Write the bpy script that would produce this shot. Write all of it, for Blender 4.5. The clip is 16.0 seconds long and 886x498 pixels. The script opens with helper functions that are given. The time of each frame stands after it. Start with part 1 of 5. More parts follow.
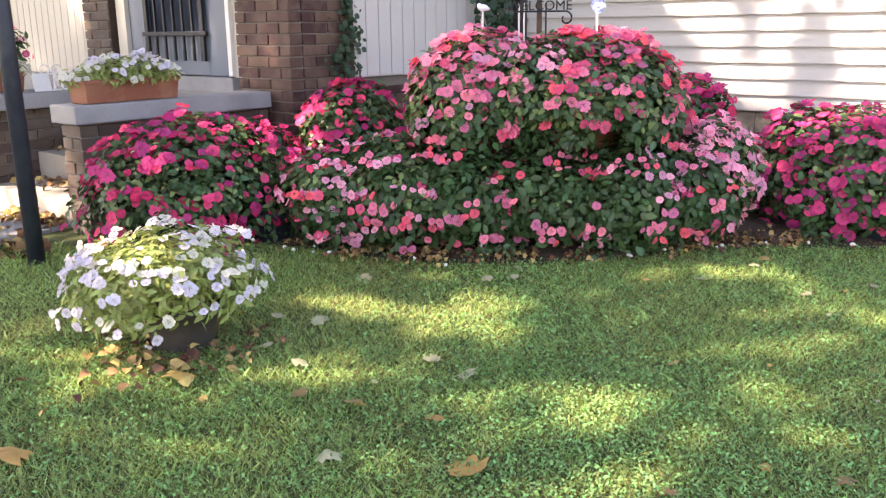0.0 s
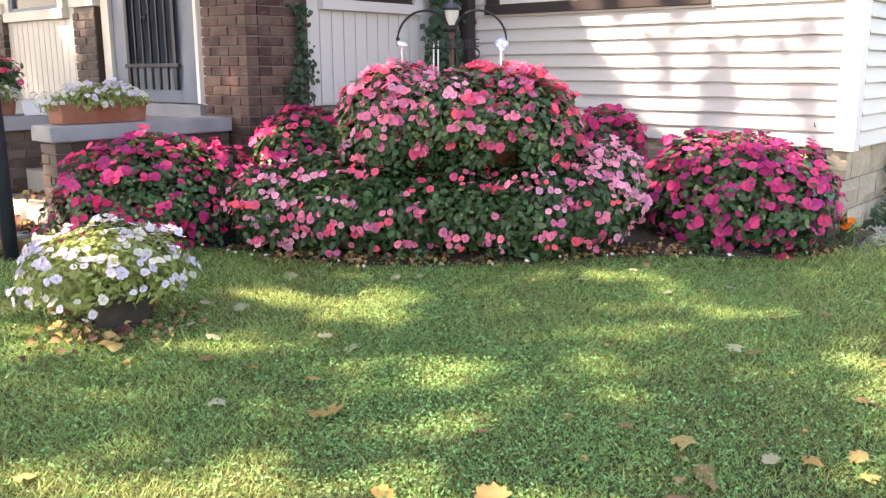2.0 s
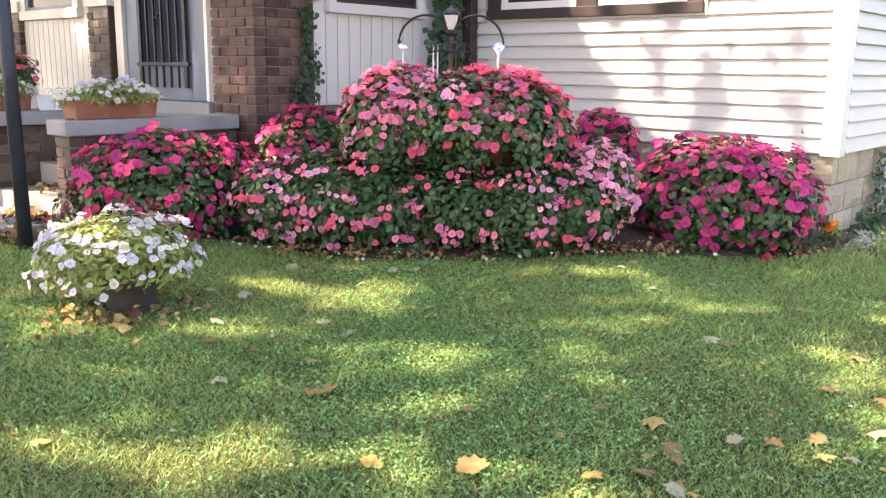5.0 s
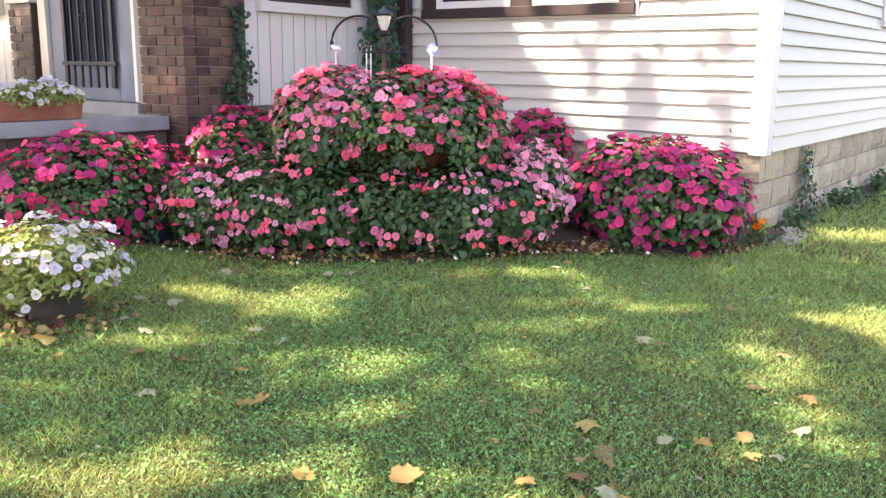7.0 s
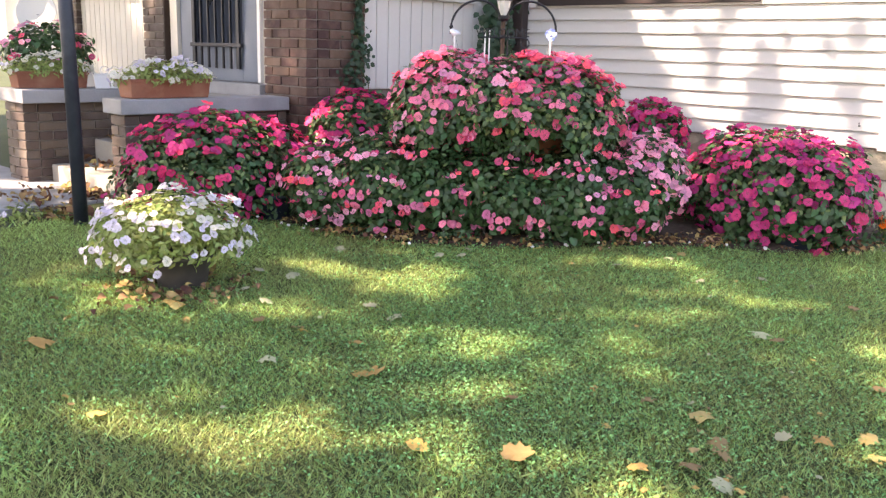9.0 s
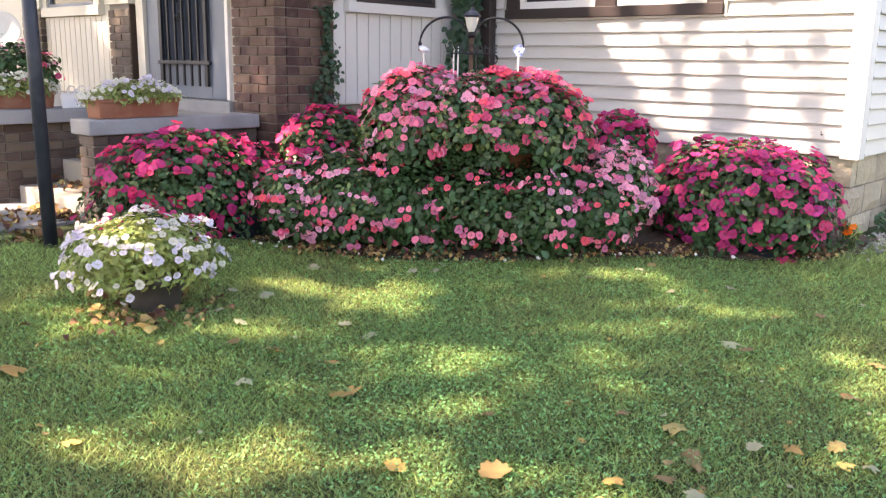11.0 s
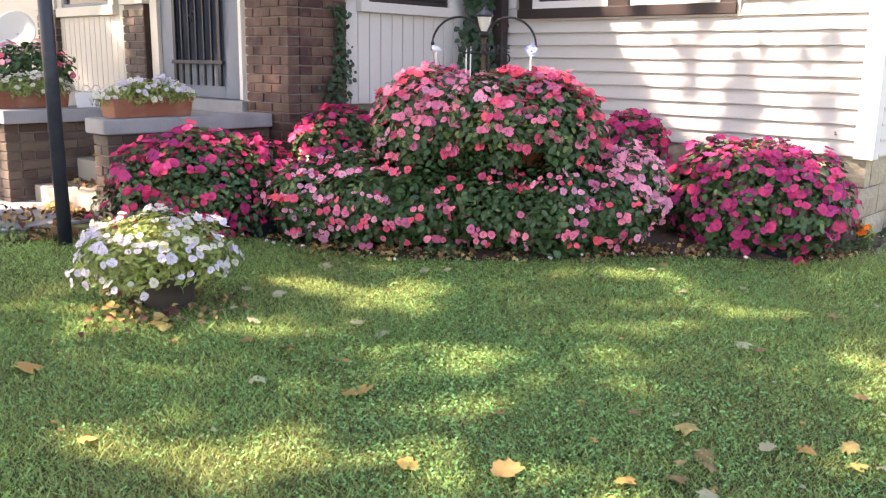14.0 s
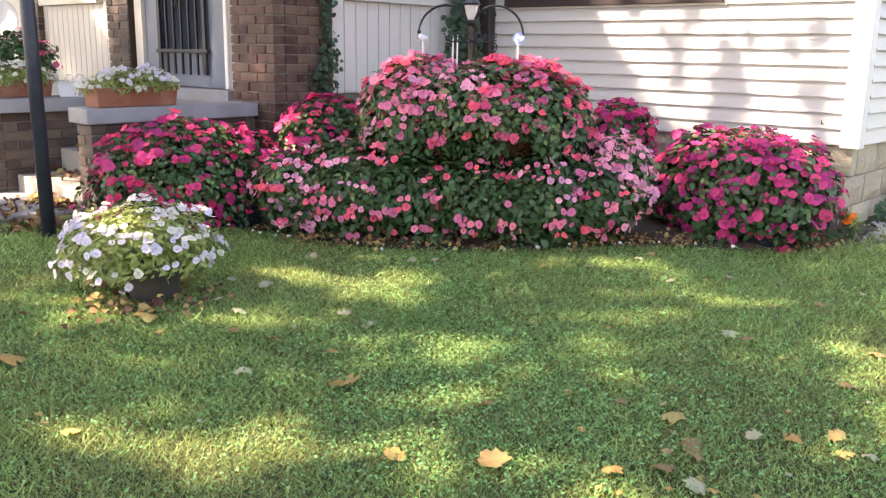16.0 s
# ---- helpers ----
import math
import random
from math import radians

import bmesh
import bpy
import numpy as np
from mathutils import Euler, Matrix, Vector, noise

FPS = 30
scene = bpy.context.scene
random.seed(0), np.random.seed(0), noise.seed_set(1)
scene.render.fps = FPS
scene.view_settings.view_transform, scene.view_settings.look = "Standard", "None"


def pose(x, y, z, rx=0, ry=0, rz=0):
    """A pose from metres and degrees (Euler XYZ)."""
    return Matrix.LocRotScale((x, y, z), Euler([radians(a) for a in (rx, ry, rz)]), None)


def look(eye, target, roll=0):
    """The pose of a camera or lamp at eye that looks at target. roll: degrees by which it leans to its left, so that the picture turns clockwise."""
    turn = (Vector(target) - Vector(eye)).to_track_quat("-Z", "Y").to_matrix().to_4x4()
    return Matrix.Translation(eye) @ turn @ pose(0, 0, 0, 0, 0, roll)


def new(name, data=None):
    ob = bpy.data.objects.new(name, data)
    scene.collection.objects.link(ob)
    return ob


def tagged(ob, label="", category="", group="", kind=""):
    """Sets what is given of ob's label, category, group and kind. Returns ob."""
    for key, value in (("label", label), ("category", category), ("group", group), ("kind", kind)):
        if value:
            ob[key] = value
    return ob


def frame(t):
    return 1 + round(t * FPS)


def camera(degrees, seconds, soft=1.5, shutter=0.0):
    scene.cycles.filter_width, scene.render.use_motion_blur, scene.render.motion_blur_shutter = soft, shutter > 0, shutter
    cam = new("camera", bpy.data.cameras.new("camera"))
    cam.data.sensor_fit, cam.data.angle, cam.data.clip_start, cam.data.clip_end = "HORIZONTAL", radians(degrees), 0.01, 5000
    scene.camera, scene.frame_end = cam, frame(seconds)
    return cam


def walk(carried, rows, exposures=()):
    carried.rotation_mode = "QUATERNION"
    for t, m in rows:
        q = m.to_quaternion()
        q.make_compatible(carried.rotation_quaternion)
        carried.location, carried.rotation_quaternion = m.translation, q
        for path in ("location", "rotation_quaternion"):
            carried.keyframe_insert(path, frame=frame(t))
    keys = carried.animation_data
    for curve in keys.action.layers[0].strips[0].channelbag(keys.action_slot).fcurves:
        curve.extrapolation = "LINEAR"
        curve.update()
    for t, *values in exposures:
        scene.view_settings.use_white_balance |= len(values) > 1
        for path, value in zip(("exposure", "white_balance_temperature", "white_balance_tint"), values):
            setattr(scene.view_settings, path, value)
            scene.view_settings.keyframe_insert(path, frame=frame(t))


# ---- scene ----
cam = camera(54.0, 16.0, 1.3)
EXPOSURE = 2.19
PATH = [
    (0, (0.859, -5.695, 1.002), (-0.384, -4.207, 0.513), -0.7),
    (0.5, (1.103, -5.645, 1.006), (-0.188, -4.175, 0.596), 0.9),
    (1, (1.291, -5.637, 1.01), (-0.016, -4.168, 0.642), -1.7),
    (1.5, (1.461, -5.778, 0.965), (0.181, -4.295, 0.563), -0.1),
    (2, (1.649, -5.832, 0.983), (0.367, -4.353, 0.572), -0.2),
    (2.5, (1.831, -5.843, 0.994), (0.493, -4.416, 0.574), 0.4),
    (3, (1.861, -5.884, 1.016), (0.541, -4.427, 0.645), -0.4),
    (3.5, (1.845, -5.922, 1.012), (0.553, -4.446, 0.627), 0.1),
    (4, (1.833, -5.928, 1.003), (0.553, -4.443, 0.602), 0.7),
    (4.2, (1.807, -5.934, 0.974), (0.526, -4.451, 0.575), 0.7),
    (6.3, (1.866, -5.951, 1.012), (0.555, -4.498, 0.596), 0.7),
    (6.5, (1.839, -5.934, 1.019), (0.556, -4.457, 0.601), 0.6),
    (7, (1.837, -5.905, 1.011), (0.647, -4.351, 0.599), 0.7),
    (7.5, (1.854, -5.9, 1.006), (0.661, -4.357, 0.561), 1.1),
    (8, (1.818, -5.917, 0.998), (0.57, -4.419, 0.55), 1.0),
    (8.5, (1.8, -5.95, 0.994), (0.467, -4.527, 0.547), 1.7),
    (8.7, (1.804, -5.964, 0.984), (0.447, -4.562, 0.543), 1.7),
    (10.8, (1.811, -5.997, 1.029), (0.487, -4.557, 0.609), 0.8),
    (11, (1.815, -5.994, 1.031), (0.503, -4.545, 0.611), 0.9),
    (11.5, (1.819, -5.984, 1.033), (0.543, -4.5, 0.625), 0.9),
    (12, (1.822, -5.965, 1.029), (0.576, -4.457, 0.614), 1.1),
    (12.5, (1.826, -5.959, 1.025), (0.586, -4.448, 0.599), 1.2),
    (13, (1.84, -5.959, 1.034), (0.648, -4.408, 0.617), 1.0),
    (13.5, (1.831, -5.965, 1.023), (0.547, -4.488, 0.611), 0.1),
    (14, (1.816, -6.003, 1.03), (0.485, -4.571, 0.609), 0.9),
    (14.5, (1.811, -6.001, 1.031), (0.501, -4.552, 0.603), 0.8),
    (15, (1.814, -5.988, 1.028), (0.513, -4.53, 0.602), 0.3),
    (15.5, (1.809, -5.98, 1.022), (0.513, -4.524, 0.574), 0.8),
    (16, (1.81, -5.987, 1.025), (0.502, -4.54, 0.582), 0.9),
]
walk(cam, [(t, look(eye, target, roll)) for t, eye, target, roll in PATH], [(0.0, EXPOSURE + 0.10, 8200, 28), (4.0, EXPOSURE + 0.08, 8200, 28), (8.7, EXPOSURE + 0.06, 8200, 28), (10.8, EXPOSURE - 0.04, 8200, 28), (16.0, EXPOSURE - 0.04, 8200, 28)])

# ---- light ----
SUN = Vector((-0.60, -0.80, 1.0)).normalized()      # towards the sun
world = bpy.data.worlds.new("world")
scene.world = world
world.use_nodes = True
wn = world.node_tree
sky = wn.nodes.new("ShaderNodeTexSky")
sky.sky_type = 'NISHITA'
sky.sun_disc = False
sky.sun_elevation = math.asin(SUN.z)
sky.sun_rotation = math.atan2(SUN.x, SUN.y) % (2 * math.pi)
wn.links.new(sky.outputs[0], wn.nodes["Background"].inputs[0])
wn.nodes["Background"].inputs[1].default_value = 0.15
lamp = bpy.data.lights.new("sun", 'SUN')
lamp.energy, lamp.angle, lamp.color = 4.3, radians(0.7), (1.0, 0.93, 0.80)
new("sun", lamp).matrix_world = look(SUN * 40, (0, 0, 0))


# ---- materials ----
def material(name, colour, rough=0.7, vary=0.25, fine=60.0, coarse=4.0, bump=0.2, metal=0.0, random_hue=0.0, island=False,
             translucent=0.0, stain=None, stain_scale=2.0, stain_amount=0.4, stretch=(1, 1, 1), spec=0.4, bump_distance=0.004):
    """A surface with grain at two scales, a random shade per piece and stains."""
    m = bpy.data.materials.new(name)
    m.use_nodes = True
    t = m.node_tree
    n, l = t.nodes, t.links
    b = n["Principled BSDF"]
    geo = n.new("ShaderNodeNewGeometry")
    mapping = n.new("ShaderNodeMapping")
    mapping.inputs["Scale"].default_value = stretch
    l.new(geo.outputs["Position"], mapping.inputs["Vector"])

    def cloud(scale, detail=4.0):
        k = n.new("ShaderNodeTexNoise")
        k.inputs["Scale"].default_value, k.inputs["Detail"].default_value = scale, detail
        l.new(mapping.outputs[0], k.inputs["Vector"])
        return k.outputs["Fac"]

    def arith(op, a, c):
        k = n.new("ShaderNodeMath")
        k.operation = op
        for i, v in enumerate((a, c)):
            if isinstance(v, (int, float)):
                k.inputs[i].default_value = v
            else:
                l.new(v, k.inputs[i])
        return k.outputs[0]
    small, big = cloud(fine), cloud(coarse, 3.0)
    shade = arith('ADD', arith('MULTIPLY', small, vary), arith('MULTIPLY', big, vary))
    shade = arith('ADD', shade, 1.0 - vary)
    if random_hue:
        if island:
            rnd = geo.outputs["Random Per Island"]
        else:
            info = n.new("ShaderNodeObjectInfo")
            rnd = info.outputs["Random"]
        shade = arith('MULTIPLY', shade, arith('ADD', arith('MULTIPLY', rnd, 2 * random_hue), 1.0 - random_hue))
        hue = n.new("ShaderNodeHueSaturation")
        hue.inputs["Color"].default_value = (*colour, 1)
        l.new(arith('ADD', arith('MULTIPLY', rnd, random_hue * 0.12), 0.5 - random_hue * 0.06), hue.inputs["Hue"])
        l.new(shade, hue.inputs["Value"])
        out = hue.outputs["Color"]
    else:
        hue = n.new("ShaderNodeHueSaturation")
        hue.inputs["Color"].default_value = (*colour, 1)
        l.new(shade, hue.inputs["Value"])
        out = hue.outputs["Color"]
    if stain:
        mix = n.new("ShaderNodeMixRGB")
        ramp = n.new("ShaderNodeValToRGB")
        ramp.color_ramp.elements[0].position, ramp.color_ramp.elements[1].position = 0.46, 0.66
        l.new(cloud(stain_scale, 6.0), ramp.inputs[0])
        l.new(arith('MULTIPLY', ramp.outputs[0], stain_amount), mix.inputs[0])
        l.new(out, mix.inputs[1])
        mix.inputs[2].default_value = (*stain, 1)
        out = mix.outputs[0]
    l.new(out, b.inputs["Base Color"])
    b.inputs["Roughness"].default_value = rough
    b.inputs["Metallic"].default_value = metal
    b.inputs["Specular IOR Level"].default_value = spec
    if bump:
        k = n.new("ShaderNodeBump")
        k.inputs["Strength"].default_value, k.inputs["Distance"].default_value = bump, bump_distance
        l.new(small, k.inputs["Height"])
        l.new(k.outputs[0], b.inputs["Normal"])
    if translucent:
        tr = n.new("ShaderNodeBsdfTranslucent")
        l.new(out, tr.inputs["Color"])
        mx = n.new("ShaderNodeMixShader")
        mx.inputs[0].default_value = translucent
        l.new(b.outputs[0], mx.inputs[1])
        l.new(tr.outputs[0], mx.inputs[2])
        l.new(mx.outputs[0], n["Material Output"].inputs["Surface"])
    return m


def glass_material(name, colour, rough=0.03, spec=0.6):
    """A dark window pane that mirrors the sky and the street."""
    m = bpy.data.materials.new(name)
    m.use_nodes = True
    b = m.node_tree.nodes["Principled BSDF"]
    b.inputs["Base Color"].default_value = (*colour, 1)
    b.inputs["Roughness"].default_value = rough
    b.inputs["Specular IOR Level"].default_value = spec
    return m


SIDING = material("white_vinyl_siding", (0.54, 0.525, 0.50), 0.45, 0.06, 90, 1.2, 0.08, stain=(0.62, 0.59, 0.54), stain_scale=1.3,
                  stain_amount=0.16, stretch=(0.4, 0.4, 3))
WHITE = material("white_paint", (0.74, 0.72, 0.70), 0.5, 0.08, 70, 3, 0.1)
CREAM = material("cream_paint", (0.60, 0.56, 0.49), 0.55, 0.10, 60, 2, 0.12, stain=(0.55, 0.50, 0.42), stain_scale=2.2, stain_amount=0.25)
CREAM_COOL = material("pale_grey_paint", (0.60, 0.59, 0.575), 0.55, 0.08, 60, 2, 0.12, stain=(0.52, 0.51, 0.49), stain_scale=2.0, stain_amount=0.2)
BRICK = material("dark_red_brick", (0.092, 0.048, 0.039), 0.75, 0.45, 75, 9, 0.7, random_hue=0.45, stain=(0.20, 0.13, 0.10), stain_scale=9,
                 stain_amount=0.50)
BRICK_BROWN = material("weathered_brown_brick", (0.100, 0.070, 0.056), 0.75, 0.40, 75, 9, 0.5, random_hue=0.40, stain=(0.20, 0.165, 0.14),
                       stain_scale=6, stain_amount=0.4)
MORTAR = material("grey_mortar", (0.21, 0.18, 0.16), 0.9, 0.35, 120, 8, 0.5)
# dark brown that stands in for shade on the pilaster's east face
SHADE_BROWN = material("side_shade_brown", (0.040, 0.022, 0.016), 0.55, 0.3, 80, 6, 0.2, stretch=(1, 1, 0.2))
CONCRETE = material("weathered_concrete", (0.31, 0.31, 0.32), 0.85, 0.25, 110, 5, 0.35, stain=(0.17, 0.17, 0.175), stain_scale=3.5, stain_amount=0.5)
STEP_STONE = material("pale_step_concrete", (0.36, 0.33, 0.29), 0.85, 0.25, 110, 5, 0.35, stain=(0.28, 0.24, 0.20), stain_scale=4, stain_amount=0.5)
BLOCK = material("rock_faced_block", (0.45, 0.375, 0.28), 0.9, 0.45, 28, 5, 0.8, random_hue=0.14, stain=(0.30, 0.26, 0.20), stain_scale=3,
                 stain_amount=0.45, bump_distance=0.02)
DOOR_GREY = material("grey_door_paint", (0.135, 0.165, 0.215), 0.45, 0.10, 60, 3, 0.08)
IRON = material("black_wrought_iron", (0.018, 0.020, 0.026), 0.5, 0.25, 120, 8, 0.2, metal=0.3)
POLE = material("dark_slate_metal", (0.035, 0.042, 0.060), 0.42, 0.30, 60, 5, 0.15, metal=0.4, stain=(0.08, 0.09, 0.11), stain_scale=9, stain_amount=0.3)
BROWN = material("dark_brown_trim", (0.036, 0.025, 0.025), 0.5, 0.18, 60, 4, 0.12)
TAN = material("tan_bead", (0.52, 0.46, 0.40), 0.6, 0.1)
RUST = material("rusty_post", (0.075, 0.040, 0.026), 0.7, 0.4, 60, 8, 0.3)
TERRACOTTA = material("terracotta_plastic", (0.26, 0.088, 0.050), 0.6, 0.22, 60, 6, 0.15, stain=(0.44, 0.24, 0.15), stain_scale=6, stain_amount=0.4)
POT_DARK = material("grey_brown_pot", (0.060, 0.052, 0.048), 0.6, 0.3, 50, 6, 0.2, stain=(0.12, 0.10, 0.085), stain_scale=7, stain_amount=0.4)
POT_BLUE = material("dark_blue_pot", (0.012, 0.020, 0.032), 0.55, 0.2, 50, 6, 0.15)
PANE = glass_material("dark_window_glass", (0.030, 0.030, 0.034), 0.06, 0.3)
PANE_DOOR = glass_material("dark_door_glass", (0.018, 0.028, 0.048), 0.5, 0.05)
FROSTED = material("frosted_lamp_glass", (0.62, 0.60, 0.56), 0.25, 0.05, 40, 4, 0.0, spec=0.6)
BIRD_WHITE = material("white_glass_ornament", (0.70, 0.72, 0.78), 0.15, 0.08, 50, 20, 0.0, spec=0.7)
BIRD_BLUE = material("blue_glass_ornament", (0.28, 0.36, 0.66), 0.15, 0.3, 60, 35, 0.0, spec=0.7)
ROOFING = material("grey_shingle", (0.09, 0.085, 0.08), 0.9, 0.35, 40, 5, 0.5)
BARK = material("grey_brown_bark", (0.14, 0.11, 0.085), 0.9, 0.5, 25, 4, 0.8, stretch=(1, 1, 0.25))
MULCH = material("dark_mulch_soil", (0.060, 0.042, 0.030), 0.95, 0.6, 60, 7, 0.8, stain=(0.14, 0.10, 0.07), stain_scale=25, stain_amount=0.5)
GRAVEL = material("pale_gravel", (0.42, 0.40, 0.37), 0.9, 0.4, 50, 9, 0.6, random_hue=0.3, island=True)
EDGING = material("weathered_edging_board", (0.22, 0.205, 0.185), 0.8, 0.3, 50, 6, 0.3)
LAWN = material("lawn_soil", (0.048, 0.066, 0.022), 0.95, 0.5, 90, 2.5, 0.8, stain=(0.078, 0.092, 0.034), stain_scale=1.8, stain_amount=0.5)
BLADE = material("grass_blade", (0.330, 0.430, 0.142), 0.6, 0.50, 24, 1.6, 0.0, random_hue=0.75, island=True, translucent=0.35,
                 stain=(0.30, 0.27, 0.11), stain_scale=1.4, stain_amount=0.45)
CLOVER = material("clover_leaf", (0.190, 0.365, 0.128), 0.6, 0.55, 30, 1.8, 0.0, random_hue=0.70, island=True, translucent=0.3)
LEAF = material("impatiens_leaf", (0.046, 0.106, 0.040), 0.40, 0.3, 40, 6, 0.0, random_hue=0.38, island=True, translucent=0.22)
LEAF_HIGH = material("pale_highlight_leaf", (0.15, 0.215, 0.08), 0.45, 0.3, 40, 6, 0.0, random_hue=0.3, island=True, translucent=0.25)
LEAF_LIGHT = material("petunia_leaf", (0.280, 0.345, 0.110), 0.5, 0.3, 40, 6, 0.0, random_hue=0.35, island=True, translucent=0.3)
LEAF_VINE = material("ivy_leaf", (0.026, 0.066, 0.034), 0.45, 0.3, 40, 6, 0.0, random_hue=0.35, island=True, translucent=0.15)
LEAF_TREE = material("maple_leaf_green", (0.22, 0.27, 0.05), 0.55, 0.3, 10, 2, 0.0, random_hue=0.35, island=True, translucent=0.5)
STEM = material("green_stem", (0.10, 0.13, 0.05), 0.6, 0.3)
LEAF_TAN = material("dry_leaf_tan", (0.60, 0.36, 0.115), 0.7, 0.4, 45, 18, 0.2, random_hue=0.12, translucent=0.2)
LEAF_YELLOW = material("fallen_leaf_yellow", (0.52, 0.38, 0.14), 0.65, 0.3, 45, 18, 0.15, random_hue=0.25, translucent=0.2)
LEAF_PALE = material("fallen_leaf_pale", (0.46, 0.45, 0.28), 0.65, 0.2, 45, 18, 0.15, random_hue=0.2, translucent=0.2)
LEAF_BROWN = material("fallen_leaf_brown", (0.30, 0.200, 0.085), 0.7, 0.4, 45, 18, 0.2, random_hue=0.12, translucent=0.1)
LITTER = material("leaf_litter", (0.27, 0.150, 0.070), 0.8, 0.4, 45, 18, 0.2, random_hue=0.75, island=True)


def petal(name, colour, hue=0.28, island=False):
    return material(name, colour, 0.5, 0.18, 70, 12, 0.0, random_hue=hue, island=island, translucent=0.38, spec=0.3)


MAGENTA = petal("magenta_petal", (0.78, 0.078, 0.255))
CRIMSON = petal("crimson_petal", (0.64, 0.036, 0.180))
PURPLE = petal("purple_magenta_petal", (0.68, 0.064, 0.250))
PINK = petal("pink_petal", (0.94, 0.250, 0.410))
CORAL = petal("coral_petal", (0.94, 0.130, 0.240))
PALE_PINK = petal("pale_pink_petal", (0.95, 0.410, 0.580))
LILAC_WHITE = petal("lilac_white_petal", (0.74, 0.69, 0.82), 0.08)
CREAM_WHITE = petal("white_petal", (0.76, 0.74, 0.66), 0.08)
ORANGE = petal("orange_petal", (0.90, 0.14, 0.01))
EYE_LILAC = material("lilac_eye", (0.56, 0.48, 0.68), 0.6, 0.2)


# ---- mesh helpers ----
def box(bm, x0, x1, y0, y1, z0, z1):
    vs = [bm.verts.new((x, y, z)) for z in (z0, z1) for y in (y0, y1) for x in (x0, x1)]
    for f in ((0, 2, 3, 1), (4, 5, 7, 6), (0, 1, 5, 4), (2, 6, 7, 3), (0, 4, 6, 2), (1, 3, 7, 5)):
        bm.faces.new([vs[i] for i in f])
    return bm


def tube(bm, points, radii, sides=10, cap=True):
    """A round bar along points."""
    rings = []
    pts = [Vector(p) for p in points]
    if isinstance(radii, (int, float)):
        radii = [radii] * len(pts)
    for i, p in enumerate(pts):
        d = (pts[min(i + 1, len(pts) - 1)] - pts[max(i - 1, 0)]).normalized()
        a = d.orthogonal().normalized() if abs(d.z) < 0.99 else Vector((1, 0, 0))
        if abs(d.z) < 0.99:
            a = d.cross(Vector((0, 0, 1))).normalized()
        b = d.cross(a).normalized()
        rings.append([bm.verts.new(p + radii[i] * (math.cos(2 * math.pi * k / sides) * a + math.sin(2 * math.pi * k / sides) * b))
                      for k in range(sides)])
    for r, s in zip(rings, rings[1:]):
        for k in range(sides):
            bm.faces.new((r[k], r[(k + 1) % sides], s[(k + 1) % sides], s[k]))
    if cap:
        bm.faces.new(rings[0][::-1])
        bm.faces.new(rings[-1])
    return bm


def lathe(bm, profile, at=(0, 0, 0), sides=24):
    """A turned form from rows of radius and height."""
    rings = [[bm.verts.new((at[0] + r * math.cos(2 * math.pi * k / sides), at[1] + r * math.sin(2 * math.pi * k / sides), at[2] + z))
              for k in range(sides)] for r, z in profile]
    for r, s in zip(rings, rings[1:]):
        for k in range(sides):
            bm.faces.new((r[k], r[(k + 1) % sides], s[(k + 1) % sides], s[k]))
    bm.faces.new(rings[0][::-1])
    bm.faces.new(rings[-1])
    return bm


def mesh_of(name, bm, mat, smooth=False, bevel=0.0):
    if bevel:
        bmesh.ops.bevel(bm, geom=bm.edges[:], offset=bevel, segments=2, affect='EDGES', profile=0.6)
    bmesh.ops.recalc_face_normals(bm, faces=bm.faces[:])
    me = bpy.data.meshes.new(name)
    bm.to_mesh(me)
    bm.free()
    me.materials.append(mat)
    if smooth:
        me.polygons.foreach_set("use_smooth", [True] * len(me.polygons))
    return me


def part(name, bm, mat, parent=None, label="", smooth=False, bevel=0.0):
    """One mesh object, under a thing or under a part."""
    ob = new(name, mesh_of(name, bm, mat, smooth, bevel))
    if parent:
        ob.parent = parent
    return tagged(ob, label)


def piece(name, me, parent, m):
    ob = new(name, me)
    ob.parent = parent
    ob.matrix_basis = m
    return ob


def thing(name, label, category, group="", at=None, kind=""):
    ob = new(name)
    ob.empty_display_size = 0.05
    if at:
        ob.location = at
    return tagged(ob, label, category, group, kind)


def joined(name, verts, faces, mat, smooth=False):
    """One mesh from arrays of vertices and equal-sided faces."""
    me = bpy.data.meshes.new(name)
    verts, faces = np.asarray(verts, np.float32), np.asarray(faces, np.int32)
    sides = faces.shape[1]
    me.vertices.add(len(verts))
    me.vertices.foreach_set("co", verts.ravel())
    me.loops.add(faces.size)
    me.loops.foreach_set("vertex_index", faces.ravel())
    me.polygons.add(len(faces))
    me.polygons.foreach_set("loop_start", np.arange(0, faces.size, sides, dtype=np.int32))
    me.polygons.foreach_set("loop_total", np.full(len(faces), sides, np.int32))
    me.update(calc_edges=True)
    me.validate()
    me.materials.append(mat)
    if smooth:
        me.polygons.foreach_set("use_smooth", [True] * len(me.polygons))
    return me


rng = np.random.default_rng(7)
LEAF_V = np.array([(0, 0, 0), (-.27, .32, .06), (.27, .32, .06), (-.23, .68, .03), (.23, .68, .03), (0, 1, -.10), (0, .32, 0), (0, .68, -.02)])
LEAF_F = np.array([(0, 6, 1), (0, 2, 6), (1, 6, 7), (1, 7, 3), (6, 2, 4), (6, 4, 7), (3, 7, 5), (7, 4, 5)])


def unit(v):
    return v / np.maximum(np.linalg.norm(v, axis=-1, keepdims=True), 1e-9)


